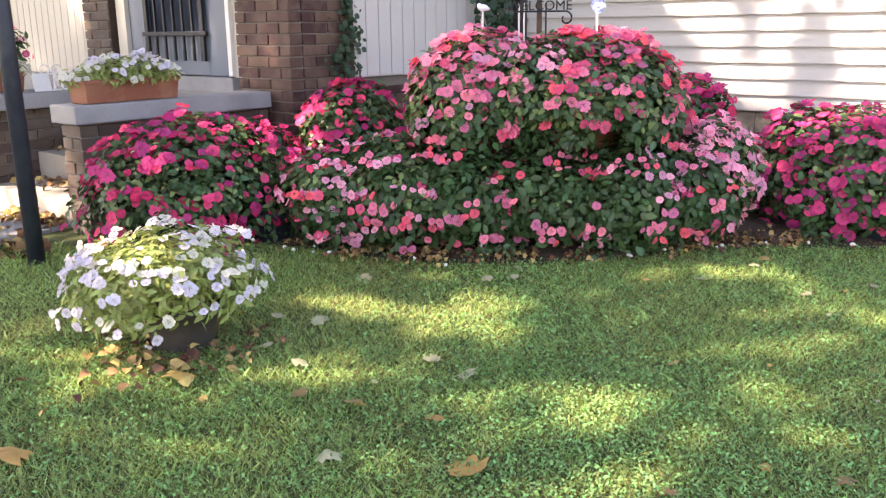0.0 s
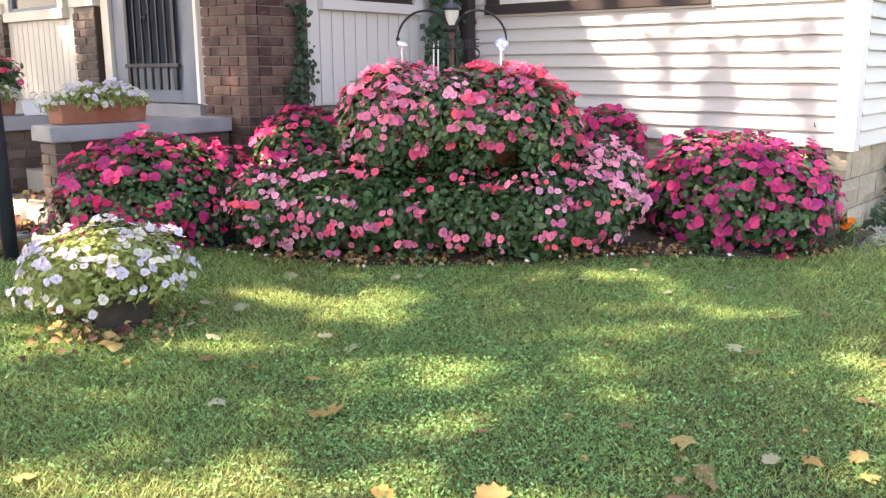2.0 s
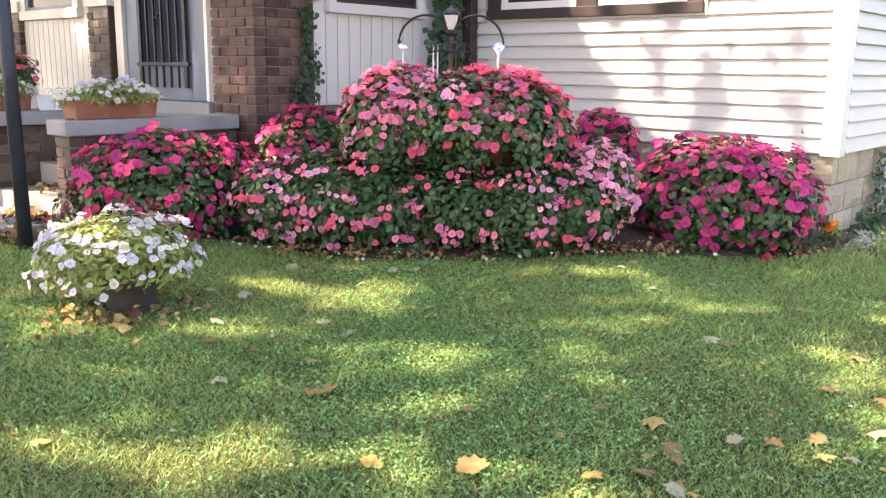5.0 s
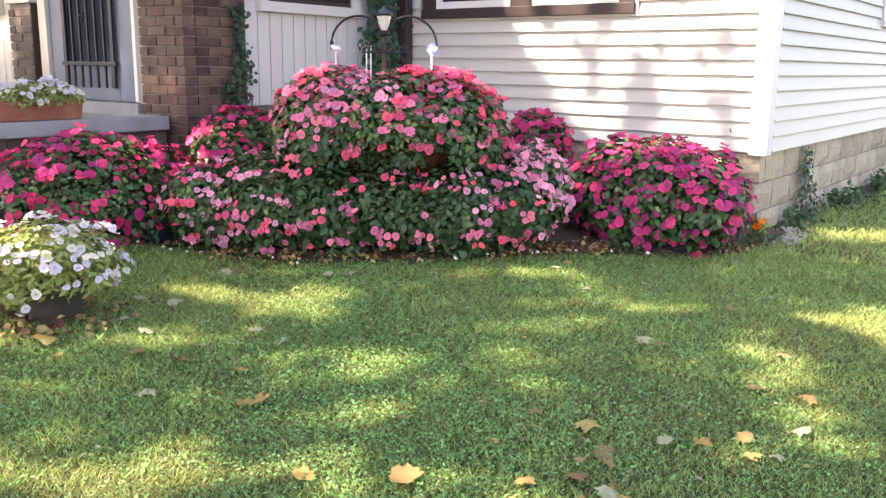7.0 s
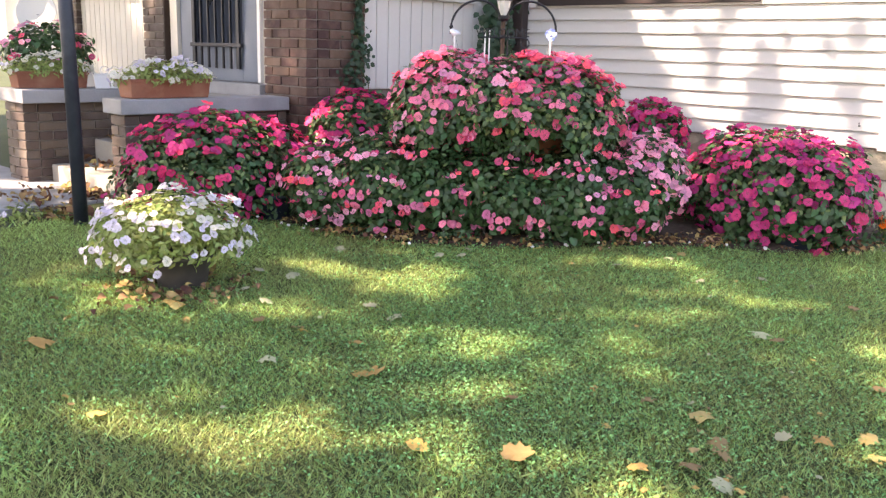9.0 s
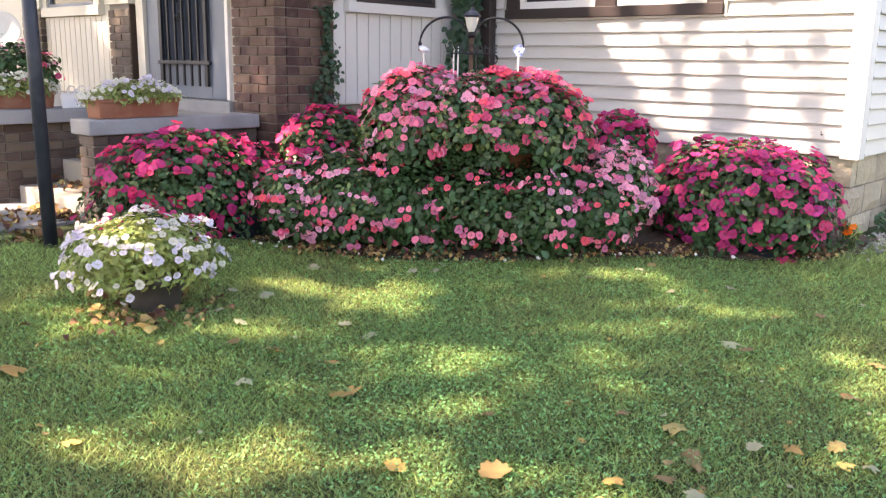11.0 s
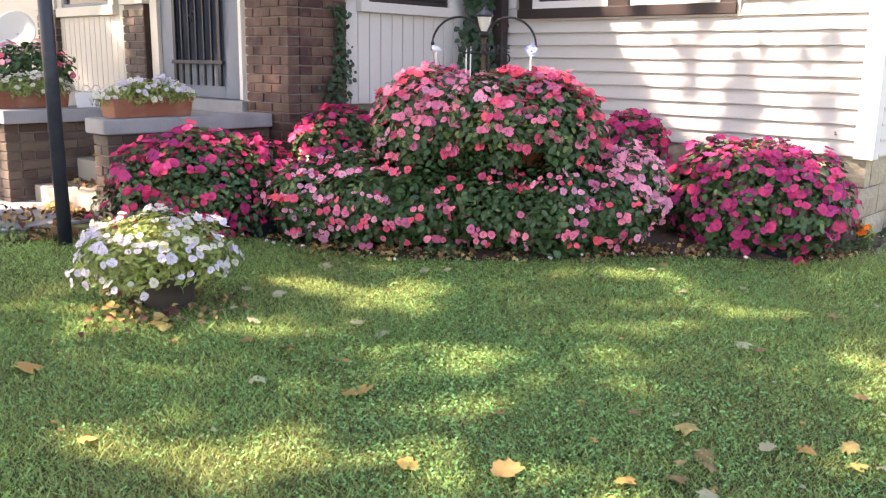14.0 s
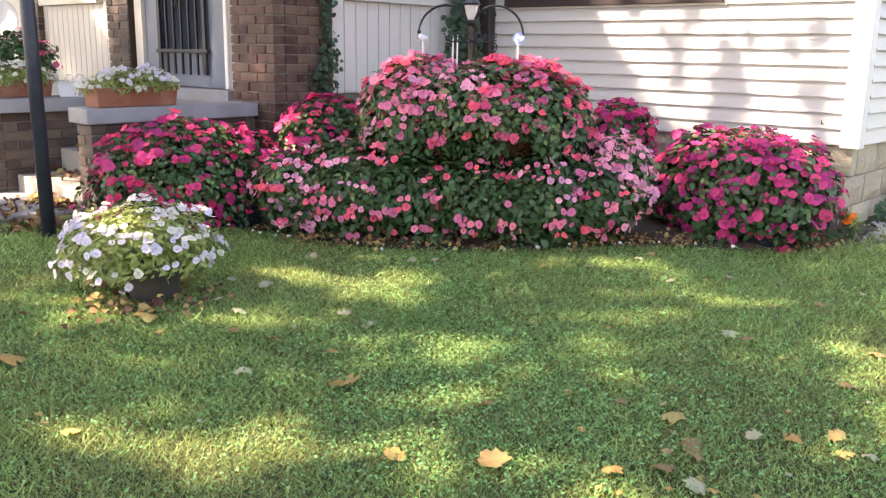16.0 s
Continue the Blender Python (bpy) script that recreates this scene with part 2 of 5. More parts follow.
def leaves(name, places, normals, sizes, mat, droop=0.4, shape=LEAF_V, faces=LEAF_F, width=1.0):
    """Many leaves, each with its own turn, in one mesh."""
    n = len(places)
    nrm = unit(normals)
    along = unit(rng.normal(size=(n, 3)) + np.array([0, 0, -droop]))
    along = unit(along - (along * nrm).sum(1, keepdims=True) * nrm)
    side = np.cross(along, nrm)
    v = (places[:, None] + sizes[:, None, None] * (shape[None, :, :1] * width * side[:, None] + shape[None, :, 1:2] * along[:, None]
                                                    + shape[None, :, 2:] * nrm[:, None]))
    f = faces[None] + (np.arange(n) * len(shape))[:, None, None]
    return joined(name, v.reshape(-1, 3), f.reshape(-1, 3), mat)


def ground_z(x, y):
    """The lawn falls gently away from the house and from the steps."""
    return -0.062 - 0.0534 * np.clip(x, -3.2, 3.5) + 0.0425 * np.clip(y, -9.0, -0.2)


# ---- setting ----
C = 0.1012                                            # exposure of one clapboard
SIDING_FOOT = 0.4665
HOUSE_TOP = 3.05


def structure(name, bm, mat, label, bevel=0.0, category=""):
    return tagged(part(name, bm, mat, None, "", False, bevel), label, category or name.split("_")[0], "", "structure")


# ground: one sheet that reaches the horizon
xs = np.unique(np.concatenate([np.linspace(-900, -14, 12), np.linspace(-14, 8, 89), np.linspace(8, 900, 12)]))
ys = np.unique(np.concatenate([np.linspace(-900, -10, 12), np.linspace(-10, 6, 65), np.linspace(6, 900, 12)]))
gx, gy = np.meshgrid(xs, ys)
gz = ground_z(gx, gy) + 0.012 * np.sin(gx * 1.7 + 0.6 * gy) * np.cos(gy * 1.3) * (np.abs(gx) < 12)
gi = np.arange(gx.size).reshape(gx.shape)
gf = np.stack([gi[:-1, :-1], gi[:-1, 1:], gi[1:, 1:], gi[1:, :-1]], -1).reshape(-1, 4)
ground = tagged(new("ground", joined("ground", np.stack([gx, gy, gz], -1).reshape(-1, 3), gf, LAWN, True)),
                "soil and thatch under the lawn", "ground", "", "structure")


def lawn_height(x, y):
    return ground_z(x, y) + 0.012 * np.sin(x * 1.7 + 0.6 * y) * np.cos(y * 1.3)


# front wall of the house, with a double window
WX0, WX1, WZ0, WZ1 = -2.90, -0.985, 1.40, 2.55
bm = bmesh.new()
box(bm, -9.0, WX0, 0.004, 0.16, 0.46, HOUSE_TOP)
box(bm, WX1, -0.01, 0.004, 0.16, 0.46, HOUSE_TOP)
box(bm, WX0, WX1, 0.004, 0.16, 0.46, WZ0)
box(bm, WX0, WX1, 0.004, 0.16, WZ1, HOUSE_TOP)
wall_front = structure("wall_front", bm, SIDING, "white clapboard front wall of the house, dappled by sun", category="wall")
bm = bmesh.new()
box(bm, -0.16, -0.004, 0.16, 3.0, 0.46, HOUSE_TOP)
box(bm, -0.16, -0.004, 3.95, 9.0, 0.46, HOUSE_TOP)
box(bm, -0.16, -0.004, 3.0, 3.95, 0.46, 1.44)
box(bm, -0.16, -0.004, 3.0, 3.95, 2.5, HOUSE_TOP)
wall_side = structure("wall_side", bm, SIDING, "white clapboard side wall of the house", category="wall")
bm = bmesh.new()
box(bm, -9.0, -8.84, 0.16, 9.0, 0, HOUSE_TOP)
box(bm, -8.84, -0.16, 8.84, 9.0, 0, HOUSE_TOP)
wall_back = structure("wall_back", bm, SIDING, "plain rear walls that close the house", category="wall")
bm = bmesh.new()
box(bm, -9.3, 0.35, -0.35, 9.3, HOUSE_TOP, HOUSE_TOP + 0.14)
roof_v = [bm.verts.new(p) for p in ((-9.3, -0.35, 3.19), (0.35, -0.35, 3.19), (0.35, 9.3, 3.19), (-9.3, 9.3, 3.19), (-9.3, 4.5, 5.6), (0.35, 4.5, 5.6))]
for f in ((0, 1, 5, 4), (2, 3, 4, 5), (1, 2, 5), (3, 0, 4)):
    bm.faces.new([roof_v[i] for i in f])
roof = structure("roof", bm, ROOFING, "grey shingled gable roof above the house", category="roof")

# corner board and foundation
bm = bmesh.new()
box(bm, -0.100, 0.022, -0.028, -0.002, 0.450, HOUSE_TOP)
box(bm, -0.003, 0.022, -0.002, 0.085, 0.450, HOUSE_TOP)
trim = structure("trim", bm, WHITE, "white corner board between the clapboard walls", 0.003, category="trim")
bm = bmesh.new()
box(bm, -3.2, -0.03, 0.03, 0.20, -0.3, 0.46)
box(bm, -0.20, -0.03, 0.20, 9.0, -0.3, 0.46)
foundation = structure("foundation", bm, MORTAR, "rock-faced concrete block foundation with stained joints", category="foundation")

# porch: floor, side wall with board panel, front wall with door and windows
PX, PY = -3.24, -2.20
bm = bmesh.new()
box(bm, -9.0, -3.30, -2.10, 0.0, -0.2, 0.70)
porch_floor = structure("porch_floor", bm, CONCRETE, "raised concrete porch floor", category="floor")
bm = bmesh.new()
box(bm, -3.34, PX - 0.012, -1.66, -0.02, 0.705, 1.386)
box(bm, -3.34, PX - 0.012, -1.66, -1.44, 1.386, 2.8)
box(bm, -3.34, PX - 0.012, -0.58, -0.02, 1.386, 2.8)
box(bm, -3.34, PX - 0.012, -1.44, -0.58, 2.4, 2.8)
wall_porch_side = structure("wall_porch_side", bm, CREAM_COOL, "pale grey boarded side wall of the porch", category="wall")
bm = bmesh.new()
FY = -2.12
box(bm, -9.0, -6.86, FY, FY + 0.1, 0.70, 2.8)
box(bm, -6.86, -5.87, FY, FY + 0.1, 0.70, 1.42)
box(bm, -6.86, -5.87, FY, FY + 0.1, 2.4, 2.8)
box(bm, -5.87, -5.11, FY, FY + 0.1, 0.70, 2.8)
box(bm, -5.11, -3.88, FY, FY + 0.1, 2.72, 2.8)
box(bm, -3.88, -3.70, FY, FY + 0.1, 0.70, 2.8)
box(bm, -3.70, -3.26, FY + 0.02, FY + 0.1, 1.46, 2.8)
wall_porch_front = structure("wall_porch_front", bm, CREAM, "cream boarded front wall of the porch", category="wall")
bm = bmesh.new()
box(bm, -9.2, -2.96, -2.55, -0.36, 2.80, 2.92)
porch_roof = structure("porch_roof", bm, ROOFING, "flat porch roof with overhanging eaves", category="roof")
# beam that runs round the head of the brick pier
bm = bmesh.new()
box(bm, -3.80, -3.205, -2.232, -2.10, 1.462, 1.548)
box(bm, -3.33, -3.205, -2.10, -1.62, 1.462, 1.548)
structure("beam", bm, CREAM, "cream painted beam over the brick pier", 0.004, category="beam")

# steps, walk and porch landing
bm = bmesh.new()
box(bm, -4.68, -3.64, -2.52, -2.10, -0.2, 0.62)
landing = structure("landing", bm, STEP_STONE, "pale concrete landing below the porch door", 0.008, category="landing")
for k, (y0, y1, z) in enumerate(((-3.41, -3.08, 0.105), (-3.08, -2.80, 0.275), (-2.80, -2.52, 0.45))):
    bm = bmesh.new()
    box(bm, -4.71, -3.64, y0, -2.52, -0.2 if k == 0 else (0.10, 0.105, 0.275)[k] + 0.002, z)
    structure("step", bm, STEP_STONE, "worn pale concrete porch step with dry leaves", 0.010, category="step")
bm = bmesh.new()
box(bm, -12.0, -3.72, -4.35, -3.41, -0.30, -0.016)
structure("pavement", bm, CONCRETE, "grey concrete garden walk before the steps", 0.01, category="pavement")
bm = bmesh.new()
box(bm, -5.11, -3.80, -2.20, -2.0, 0.62, 0.715)
structure("threshold", bm, CONCRETE, "pale concrete sill under the storm door", 0.005, category="sill")


def groove_boards(parent, count, a0, a1, z0, z1, axis, face, mat):
    """Vertical boards with open joints, each one a piece."""
    step = (a1 - a0) / count
    bm = bmesh.new()
    w, d = step / 2 - 0.004, 0.011
    if axis == "y":
        box(bm, 0, d, -w, w, 0, z1 - z0)
    else:
        box(bm, -w, w, -d, 0, 0, z1 - z0)
    me = mesh_of("board", bm, mat, bevel=0.002)
    for k in range(count):
        a = a0 + (k + 0.5) * step
        piece("board", me, parent, pose(face, a, z0) if axis == "y" else pose(a, face, z0))


groove_boards(wall_porch_side, 11, -1.655, -0.36, 0.712, 1.384, "y", PX - 0.012, CREAM_COOL)
groove_boards(wall_porch_front, 13, -6.98, -5.62, 0.705, 1.392, "x", FY - 0.001, CREAM)
groove_boards(wall_porch_front, 5, -3.78, -3.24, 1.550, 2.78, "x", FY + 0.018, CREAM)


# ---- windows and door ----
def window(name, label, frame_mat, sash_mat, place, width, height, casing, panes, centre_post=0.0, sill=0.0, sash=0.05):
    """A window that faces -y in its own space; x to the right, foot at z = 0."""
    w = thing(name, label, "window", kind="structure")
    w.matrix_basis = place
    bm = bmesh.new()
    box(bm, -width / 2, -width / 2 + casing, -0.035, 0.06, sill, height)
    box(bm, width / 2 - casing, width / 2, -0.035, 0.06, sill, height)
    box(bm, -width / 2 + casing, width / 2 - casing, -0.035, 0.06, height - casing, height)
    if centre_post:
        box(bm, -centre_post / 2, centre_post / 2, -0.030, 0.06, sill, height - casing)
    part("window_frame", bm, frame_mat, w, bevel=0.003)
    bm = bmesh.new()
    box(bm, -width / 2 - 0.004, width / 2 + 0.004, -0.05, 0.06, 0, sill)
    part("window_sill", bm, frame_mat, w, bevel=0.004)
    inner = width / 2 - casing
    spans = [(-inner, inner)] if panes == 1 else [(-inner, -centre_post / 2), (centre_post / 2, inner)]
    for a, b in spans:
        bm = bmesh.new()
        z0, z1 = sill + 0.002, height - casing
        box(bm, a + 0.002, a + sash, -0.014, 0.03, z0, z1)
        box(bm, b - sash, b - 0.002, -0.014, 0.03, z0, z1)
        box(bm, a + sash, b - sash, -0.014, 0.03, z0, z0 + sash)
        box(bm, a + sash, b - sash, -0.014, 0.03, z1 - sash, z1)
        frame_of = part("sash", bm, sash_mat, w, bevel=0.003)
        bm = bmesh.new()
        box(bm, a + sash - 0.004, b - sash + 0.004, 0.010, 0.016, z0 + sash - 0.004, z1 - sash + 0.004)
        part("pane", bm, PANE, frame_of, "dark glass pane")
    return w


window("window_1", "double window with dark brown casing and white sashes", BROWN, WHITE, pose(-1.9425, 0.0, 1.392), 1.925, 1.16, 0.125, 2, 0.185, 0.078, 0.055)
bm = bmesh.new()
box(bm, -2.93, -0.952, -0.030, 0.0, 1.372, 1.391)
box(bm, -0.979, -0.952, -0.030, 0.0, 1.391, 2.56)
structure("bead", bm, TAN, "pale bead under and beside the brown window", 0.003, category="trim")
window("window_2", "white side window in the clapboard wall", WHITE, WHITE, pose(0.0, 3.47, 1.41, 0, 0, 90), 0.98, 1.1, 0.09, 1, 0, 0.05)
window("window_3", "porch side window with cream frame and dark glass", CREAM_COOL, BROWN, pose(PX, -1.01, 1.386, 0, 0, 90), 1.06, 1.05, 0.085, 1, 0, 0.075, 0.03)
window("window_4", "cream-framed porch front window with dark glass", CREAM, DOOR_GREY, pose(-6.365, FY - 0.012, 1.396), 1.15, 1.06, 0.100, 1, 0, 0.085, 0.03)

# grey storm door with an iron grille
door = thing("door_1", "grey storm door with black wrought-iron grille, closed", "door", kind="structure")
door.matrix_basis = pose(-4.485, FY, 0.722)
DW, DH = 1.21, 1.98
bm = bmesh.new()
GX, GZ = 0.345, 0.215
box(bm, -DW / 2 + 0.02, -GX, 0.0, 0.045, 0, DH)
box(bm, GX, DW / 2 - 0.02, 0.0, 0.045, 0, DH)
box(bm, -GX, GX, 0.0, 0.045, 0, GZ + 0.055)
box(bm, -GX, GX, 0.0, 0.045, DH - 0.2, DH)
part("door_leaf", bm, DOOR_GREY, door, bevel=0.004)
bm = bmesh.new()
box(bm, -GX, GX, 0.022, 0.028, GZ + 0.055, DH - 0.2)
part("pane", bm, PANE_DOOR, door, "dark glass behind the grille")
bm = bmesh.new()
box(bm, DW / 2 - 0.018, DW / 2 + 0.02, -0.03, 0.06, 0, DH + 0.04)
part("jamb", bm, WHITE, door, "narrow white jamb")
bm = bmesh.new()
box(bm, -DW / 2 - 0.10, -DW / 2 + 0.012, -0.03, 0.06, 0, DH + 0.04)
part("jamb", bm, CREAM, door, "cream painted jamb")
bm = bmesh.new()
box(bm, -GX - 0.03, GX + 0.03, -0.040, -0.015, GZ + 0.045, GZ + 0.075)
grille = part("grille", bm, IRON, door, "black wrought-iron grille", bevel=0.004)
BAR = mesh_of("grille_bar", box(bmesh.new(), -0.008, 0.008, -0.034, -0.018, GZ - 0.12, DH - 0.22), IRON)
WIDE = mesh_of("grille_stile", box(bmesh.new(), -0.020, 0.020, -0.036, -0.016, GZ - 0.12, DH - 0.22), IRON)
for k in range(7):
    x = -GX + 0.02 + k * (2 * GX - 0.04) / 6
    piece("grille_bar", WIDE if k in (0, 6) else BAR, grille, pose(x, 0, 0))
for k in range(5):
    z = 0.60 + 0.16 * k
    for s in (-1, 1):
        bm = bmesh.new()
        pts = []
        for i in range(15):
            a = i / 14 * 4.6
            r = 0.014 + 0.036 * (1 - i / 14)
            pts.append((s * (0.026 + r * math.cos(a) * 0.7) - 0.055, -0.027, z + r * math.sin(a) + (0.03 if s > 0 else 0)))
        tube(bm, pts, 0.008, 6)
        part("grille_scroll", bm, IRON, grille)
bm = bmesh.new()
tube(bm, [(DW / 2 - 0.07, -0.005, 1.02), (DW / 2 - 0.07, -0.05, 1.02), (DW / 2 - 0.07, -0.055, 0.90), (DW / 2 - 0.07, -0.005, 0.88)], 0.008, 8)
part("door_handle", bm, IRON, door, "black pull handle", True)

# downspout in the inner corner
spout = thing("downspout", "dark brown metal downspout in the inner corner", "downspout")
bm = bmesh.new()
box(bm, -3.125, -3.010, -0.115, -0.035, 0.06, 3.0)
part("pipe", bm, BROWN, spout, bevel=0.012)
for z in (0.75, 1.9):
    bm = bmesh.new()
    box(bm, -3.132, -3.003, -0.120, -0.028, z, z + 0.025)
    part("strap", bm, BROWN, spout)

# lamp-post at the garden walk
post = thing("pole", "dark slate-blue metal pole, slightly leaning, in the lawn", "pole")
bm = bmesh.new()
tube(bm, [(-3.20, -3.857, -0.12), (-3.22, -3.86, 1.1), (-3.24, -3.865, 2.5)], [0.040, 0.039, 0.037], 20)
part("shaft", bm, POLE, post, smooth=True)
bm = bmesh.new()
lathe(bm, [(0.050, 0), (0.050, 0.03), (0.025, 0.06), (0.0, 0.065)], (-3.24, -3.865, 2.5), 16)
part("cap", bm, POLE, post, smooth=True)


# ---- plants ----
def flower_mesh(name, radius, mat, eye, cup, seed, petals=5):
    """Rounded, slightly cupped petals round a small eye."""
    r = np.random.default_rng(seed)
    bm = bmesh.new()
    for k in range(petals):
        a = 2 * math.pi * (k + r.uniform(-0.12, 0.12)) / petals
        s = radius * r.uniform(0.78, 1.12)
        lift = cup + r.uniform(-0.16, 0.16)
        width = r.uniform(0.56, 0.68) if petals == 5 else 0.42
        pts = []
        for u, v in ((0.08, -0.05), (0.50, -width * 0.85), (0.86, -width * 0.70), (1.0, -width * 0.30), (0.86, 0.0), (1.0, width * 0.30), (0.86, width * 0.70),
                     (0.50, width * 0.85), (0.08, 0.05)):
            z = s * (lift * u * u + 0.05 * math.cos(7 * v) + 0.02 * (k % 2))
            x, y = s * u, s * v
            pts.append(bm.verts.new((x * math.cos(a) - y * math.sin(a), x * math.sin(a) + y * math.cos(a), z)))
        mid = bm.verts.new((0.55 * s * math.cos(a), 0.55 * s * math.sin(a), s * (lift * 0.3 - 0.03)))
        for i in range(8):
            bm.faces.new((pts[i], pts[i + 1], mid))
    base = len(bm.faces)
    ring = [bm.verts.new((0.11 * radius * math.cos(2 * math.pi * i / 6), 0.11 * radius * math.sin(2 * math.pi * i / 6), 0.02 * radius)) for i in range(6)]
    bm.faces.new(ring)
    bm.faces.ensure_lookup_table()
    bm.faces[base].material_index = 1
    me = bpy.data.meshes.new(name)
    bm.to_mesh(me)
    bm.free()
    me.materials.append(mat)
    me.materials.append(eye)
    return me


def flower_set(mat, radius, eye=None, petals=5):
    return [flower_mesh("flower", radius * s, mat, eye or mat, c, 11 * i + 3, petals) for i, (s, c) in enumerate(((1.0, 0.06), (0.88, 0.18), (1.12, -0.15), (0.95, 0.26)))]


F_MAGENTA, F_CRIMSON, F_PURPLE = flower_set(MAGENTA, 0.031), flower_set(CRIMSON, 0.030), flower_set(PURPLE, 0.032)
F_PINK, F_CORAL, F_PALE = flower_set(PINK, 0.030), flower_set(CORAL, 0.031), flower_set(PALE_PINK, 0.029)
F_LILAC, F_WHITE = flower_set(LILAC_WHITE, 0.0235, EYE_LILAC), flower_set(CREAM_WHITE, 0.0225)
F_ORANGE = flower_set(ORANGE, 0.030, petals=8)


def shell(n, centre, radii, low, inner, rough=0.13, seed=1.0, up=0.0):
    """Points in the outer shell of an uneven mound, and their outward ways. low: the least height, as a part of the mound's; inner: the shell's inner radius."""
    d = unit(rng.normal(size=(n * 4, 3)) + np.array([0, 0, up]))
    d = d[d[:, 2] > low][:n]
    bumps = np.array([noise.noise(Vector(v * 2.6) + Vector((seed, seed * 2, 0))) + 0.5 * noise.noise(Vector(v * 6) + Vector((seed, 0, seed))) for v in d])
    r = rng.uniform(inner, 1.0, len(d)) ** 0.6 * (1 + rough * bumps)
    return np.asarray(centre) + d * np.asarray(radii) * r[:, None], unit(d / np.asarray(radii))


# gaps in the foliage before the basket pots and the post: along the row, half width, foot, head, share cleared
HOLLOWS = [(0.285, 0.075, 0.485, 0.560, 1.0), (-0.275, 0.050, 0.500, 0.545, 0.55), (0.005, 0.022, 0.16, 0.60, 0.5)]
LX, LY = -1.567, -2.041
R2 = Vector((0.786, 0.619, 0))
FWD = Vector((-0.619, 0.786, 0))


def clear_of(p):
    """Which places lie outside the gaps before the pots."""
    along = (p[:, 0] - LX) * R2.x + (p[:, 1] - LY) * R2.y
    ahead = -((p[:, 0] - LX) * FWD.x + (p[:, 1] - LY) * FWD.y)
    keep = np.ones(len(p), bool)
    for mid, half, foot, head, share in HOLLOWS:
        inside = (np.abs(along - mid - 0.04 * ahead) < half) & (p[:, 2] > foot - 0.10 * ahead) & (p[:, 2] < head) & (ahead > 0.0) & (ahead < 0.55)
        keep &= ~(inside & (rng.uniform(0, 1, len(p)) < share))
    return keep


def flowers(parent, count, centre, radii, low, sets, weights, seed, rough=0.13, out=1.04, up=0.35, size=1.0, face=0.45):
    """Single blooms on the outside of the mound, often in pairs and threes side by side."""
    places, ways = shell(count, centre, radii, low, 0.96, rough, seed, up)
    places = np.asarray(centre) + (places - np.asarray(centre)) * out
    pick = rng.choice(len(sets), len(places), p=np.array(weights) / sum(weights))
    blooms = []
    for p, w, k in zip(places, ways, pick):
        if len(blooms) >= count:
            break
        blooms.append((p, w, k))
        side = np.cross(w, (0, 0, 1.0))
        side = side / max(np.linalg.norm(side), 1e-6)
        for chance, way in ((0.50, 1), (0.22, -1)):
            if rng.uniform() < chance:
                q = p + side * way * rng.uniform(0.036, 0.052) + np.array([0, 0, rng.uniform(-0.018, 0.012)])
                blooms.append((q, w, k))
    keep = clear_of(np.array([b[0] for b in blooms]))
    for (p, w, k), ok in zip(blooms, keep):
        if not ok:
            continue
        w = unit(w + np.array([0.10, -0.20, face]) + rng.normal(size=3) * 0.42)
        q = Vector(w).to_track_quat('Z', 'Y').to_matrix().to_4x4()
        s = size * rng.uniform(0.72, 1.18)
        piece("flower", sets[k][rng.integers(4)], parent, Matrix.Translation(p) @ q @ pose(0, 0, 0, 0, 0, rng.uniform(0, 360)) @ Matrix.Diagonal((s, s * rng.uniform(0.75, 1.1), s, 1)))


def blossoms(parent, count, centre, radii, low, sets, weights, seed, rough=0.13, out=1.0, up=0.35):
    """The many further blooms of a dense bush, one mesh for each colour."""
    for s, w in zip(sets, weights):
        n = int(count * w / sum(weights))
        places, ways = shell(n, centre, radii, low, 0.80, rough, seed, up)
        places = np.asarray(centre) + (places - np.asarray(centre)) * out
        ok = clear_of(places)
        places, ways = places[ok], ways[ok]
        nrm = unit(ways + np.array([0.10, -0.18, 0.45]) + rng.normal(size=ways.shape) * 0.3)
        src = s[1]
        src.calc_loop_triangles()
        v = np.array([x.co for x in src.vertices])
        f = np.array([t.vertices for t in src.loop_triangles])
        me = leaves("blossoms", places, nrm, rng.uniform(0.75, 1.15, len(places)), src.materials[0], 0.0, v, f)
        ob = new("blossoms", me)
        ob.parent = parent
        tagged(ob, kind="stuff")


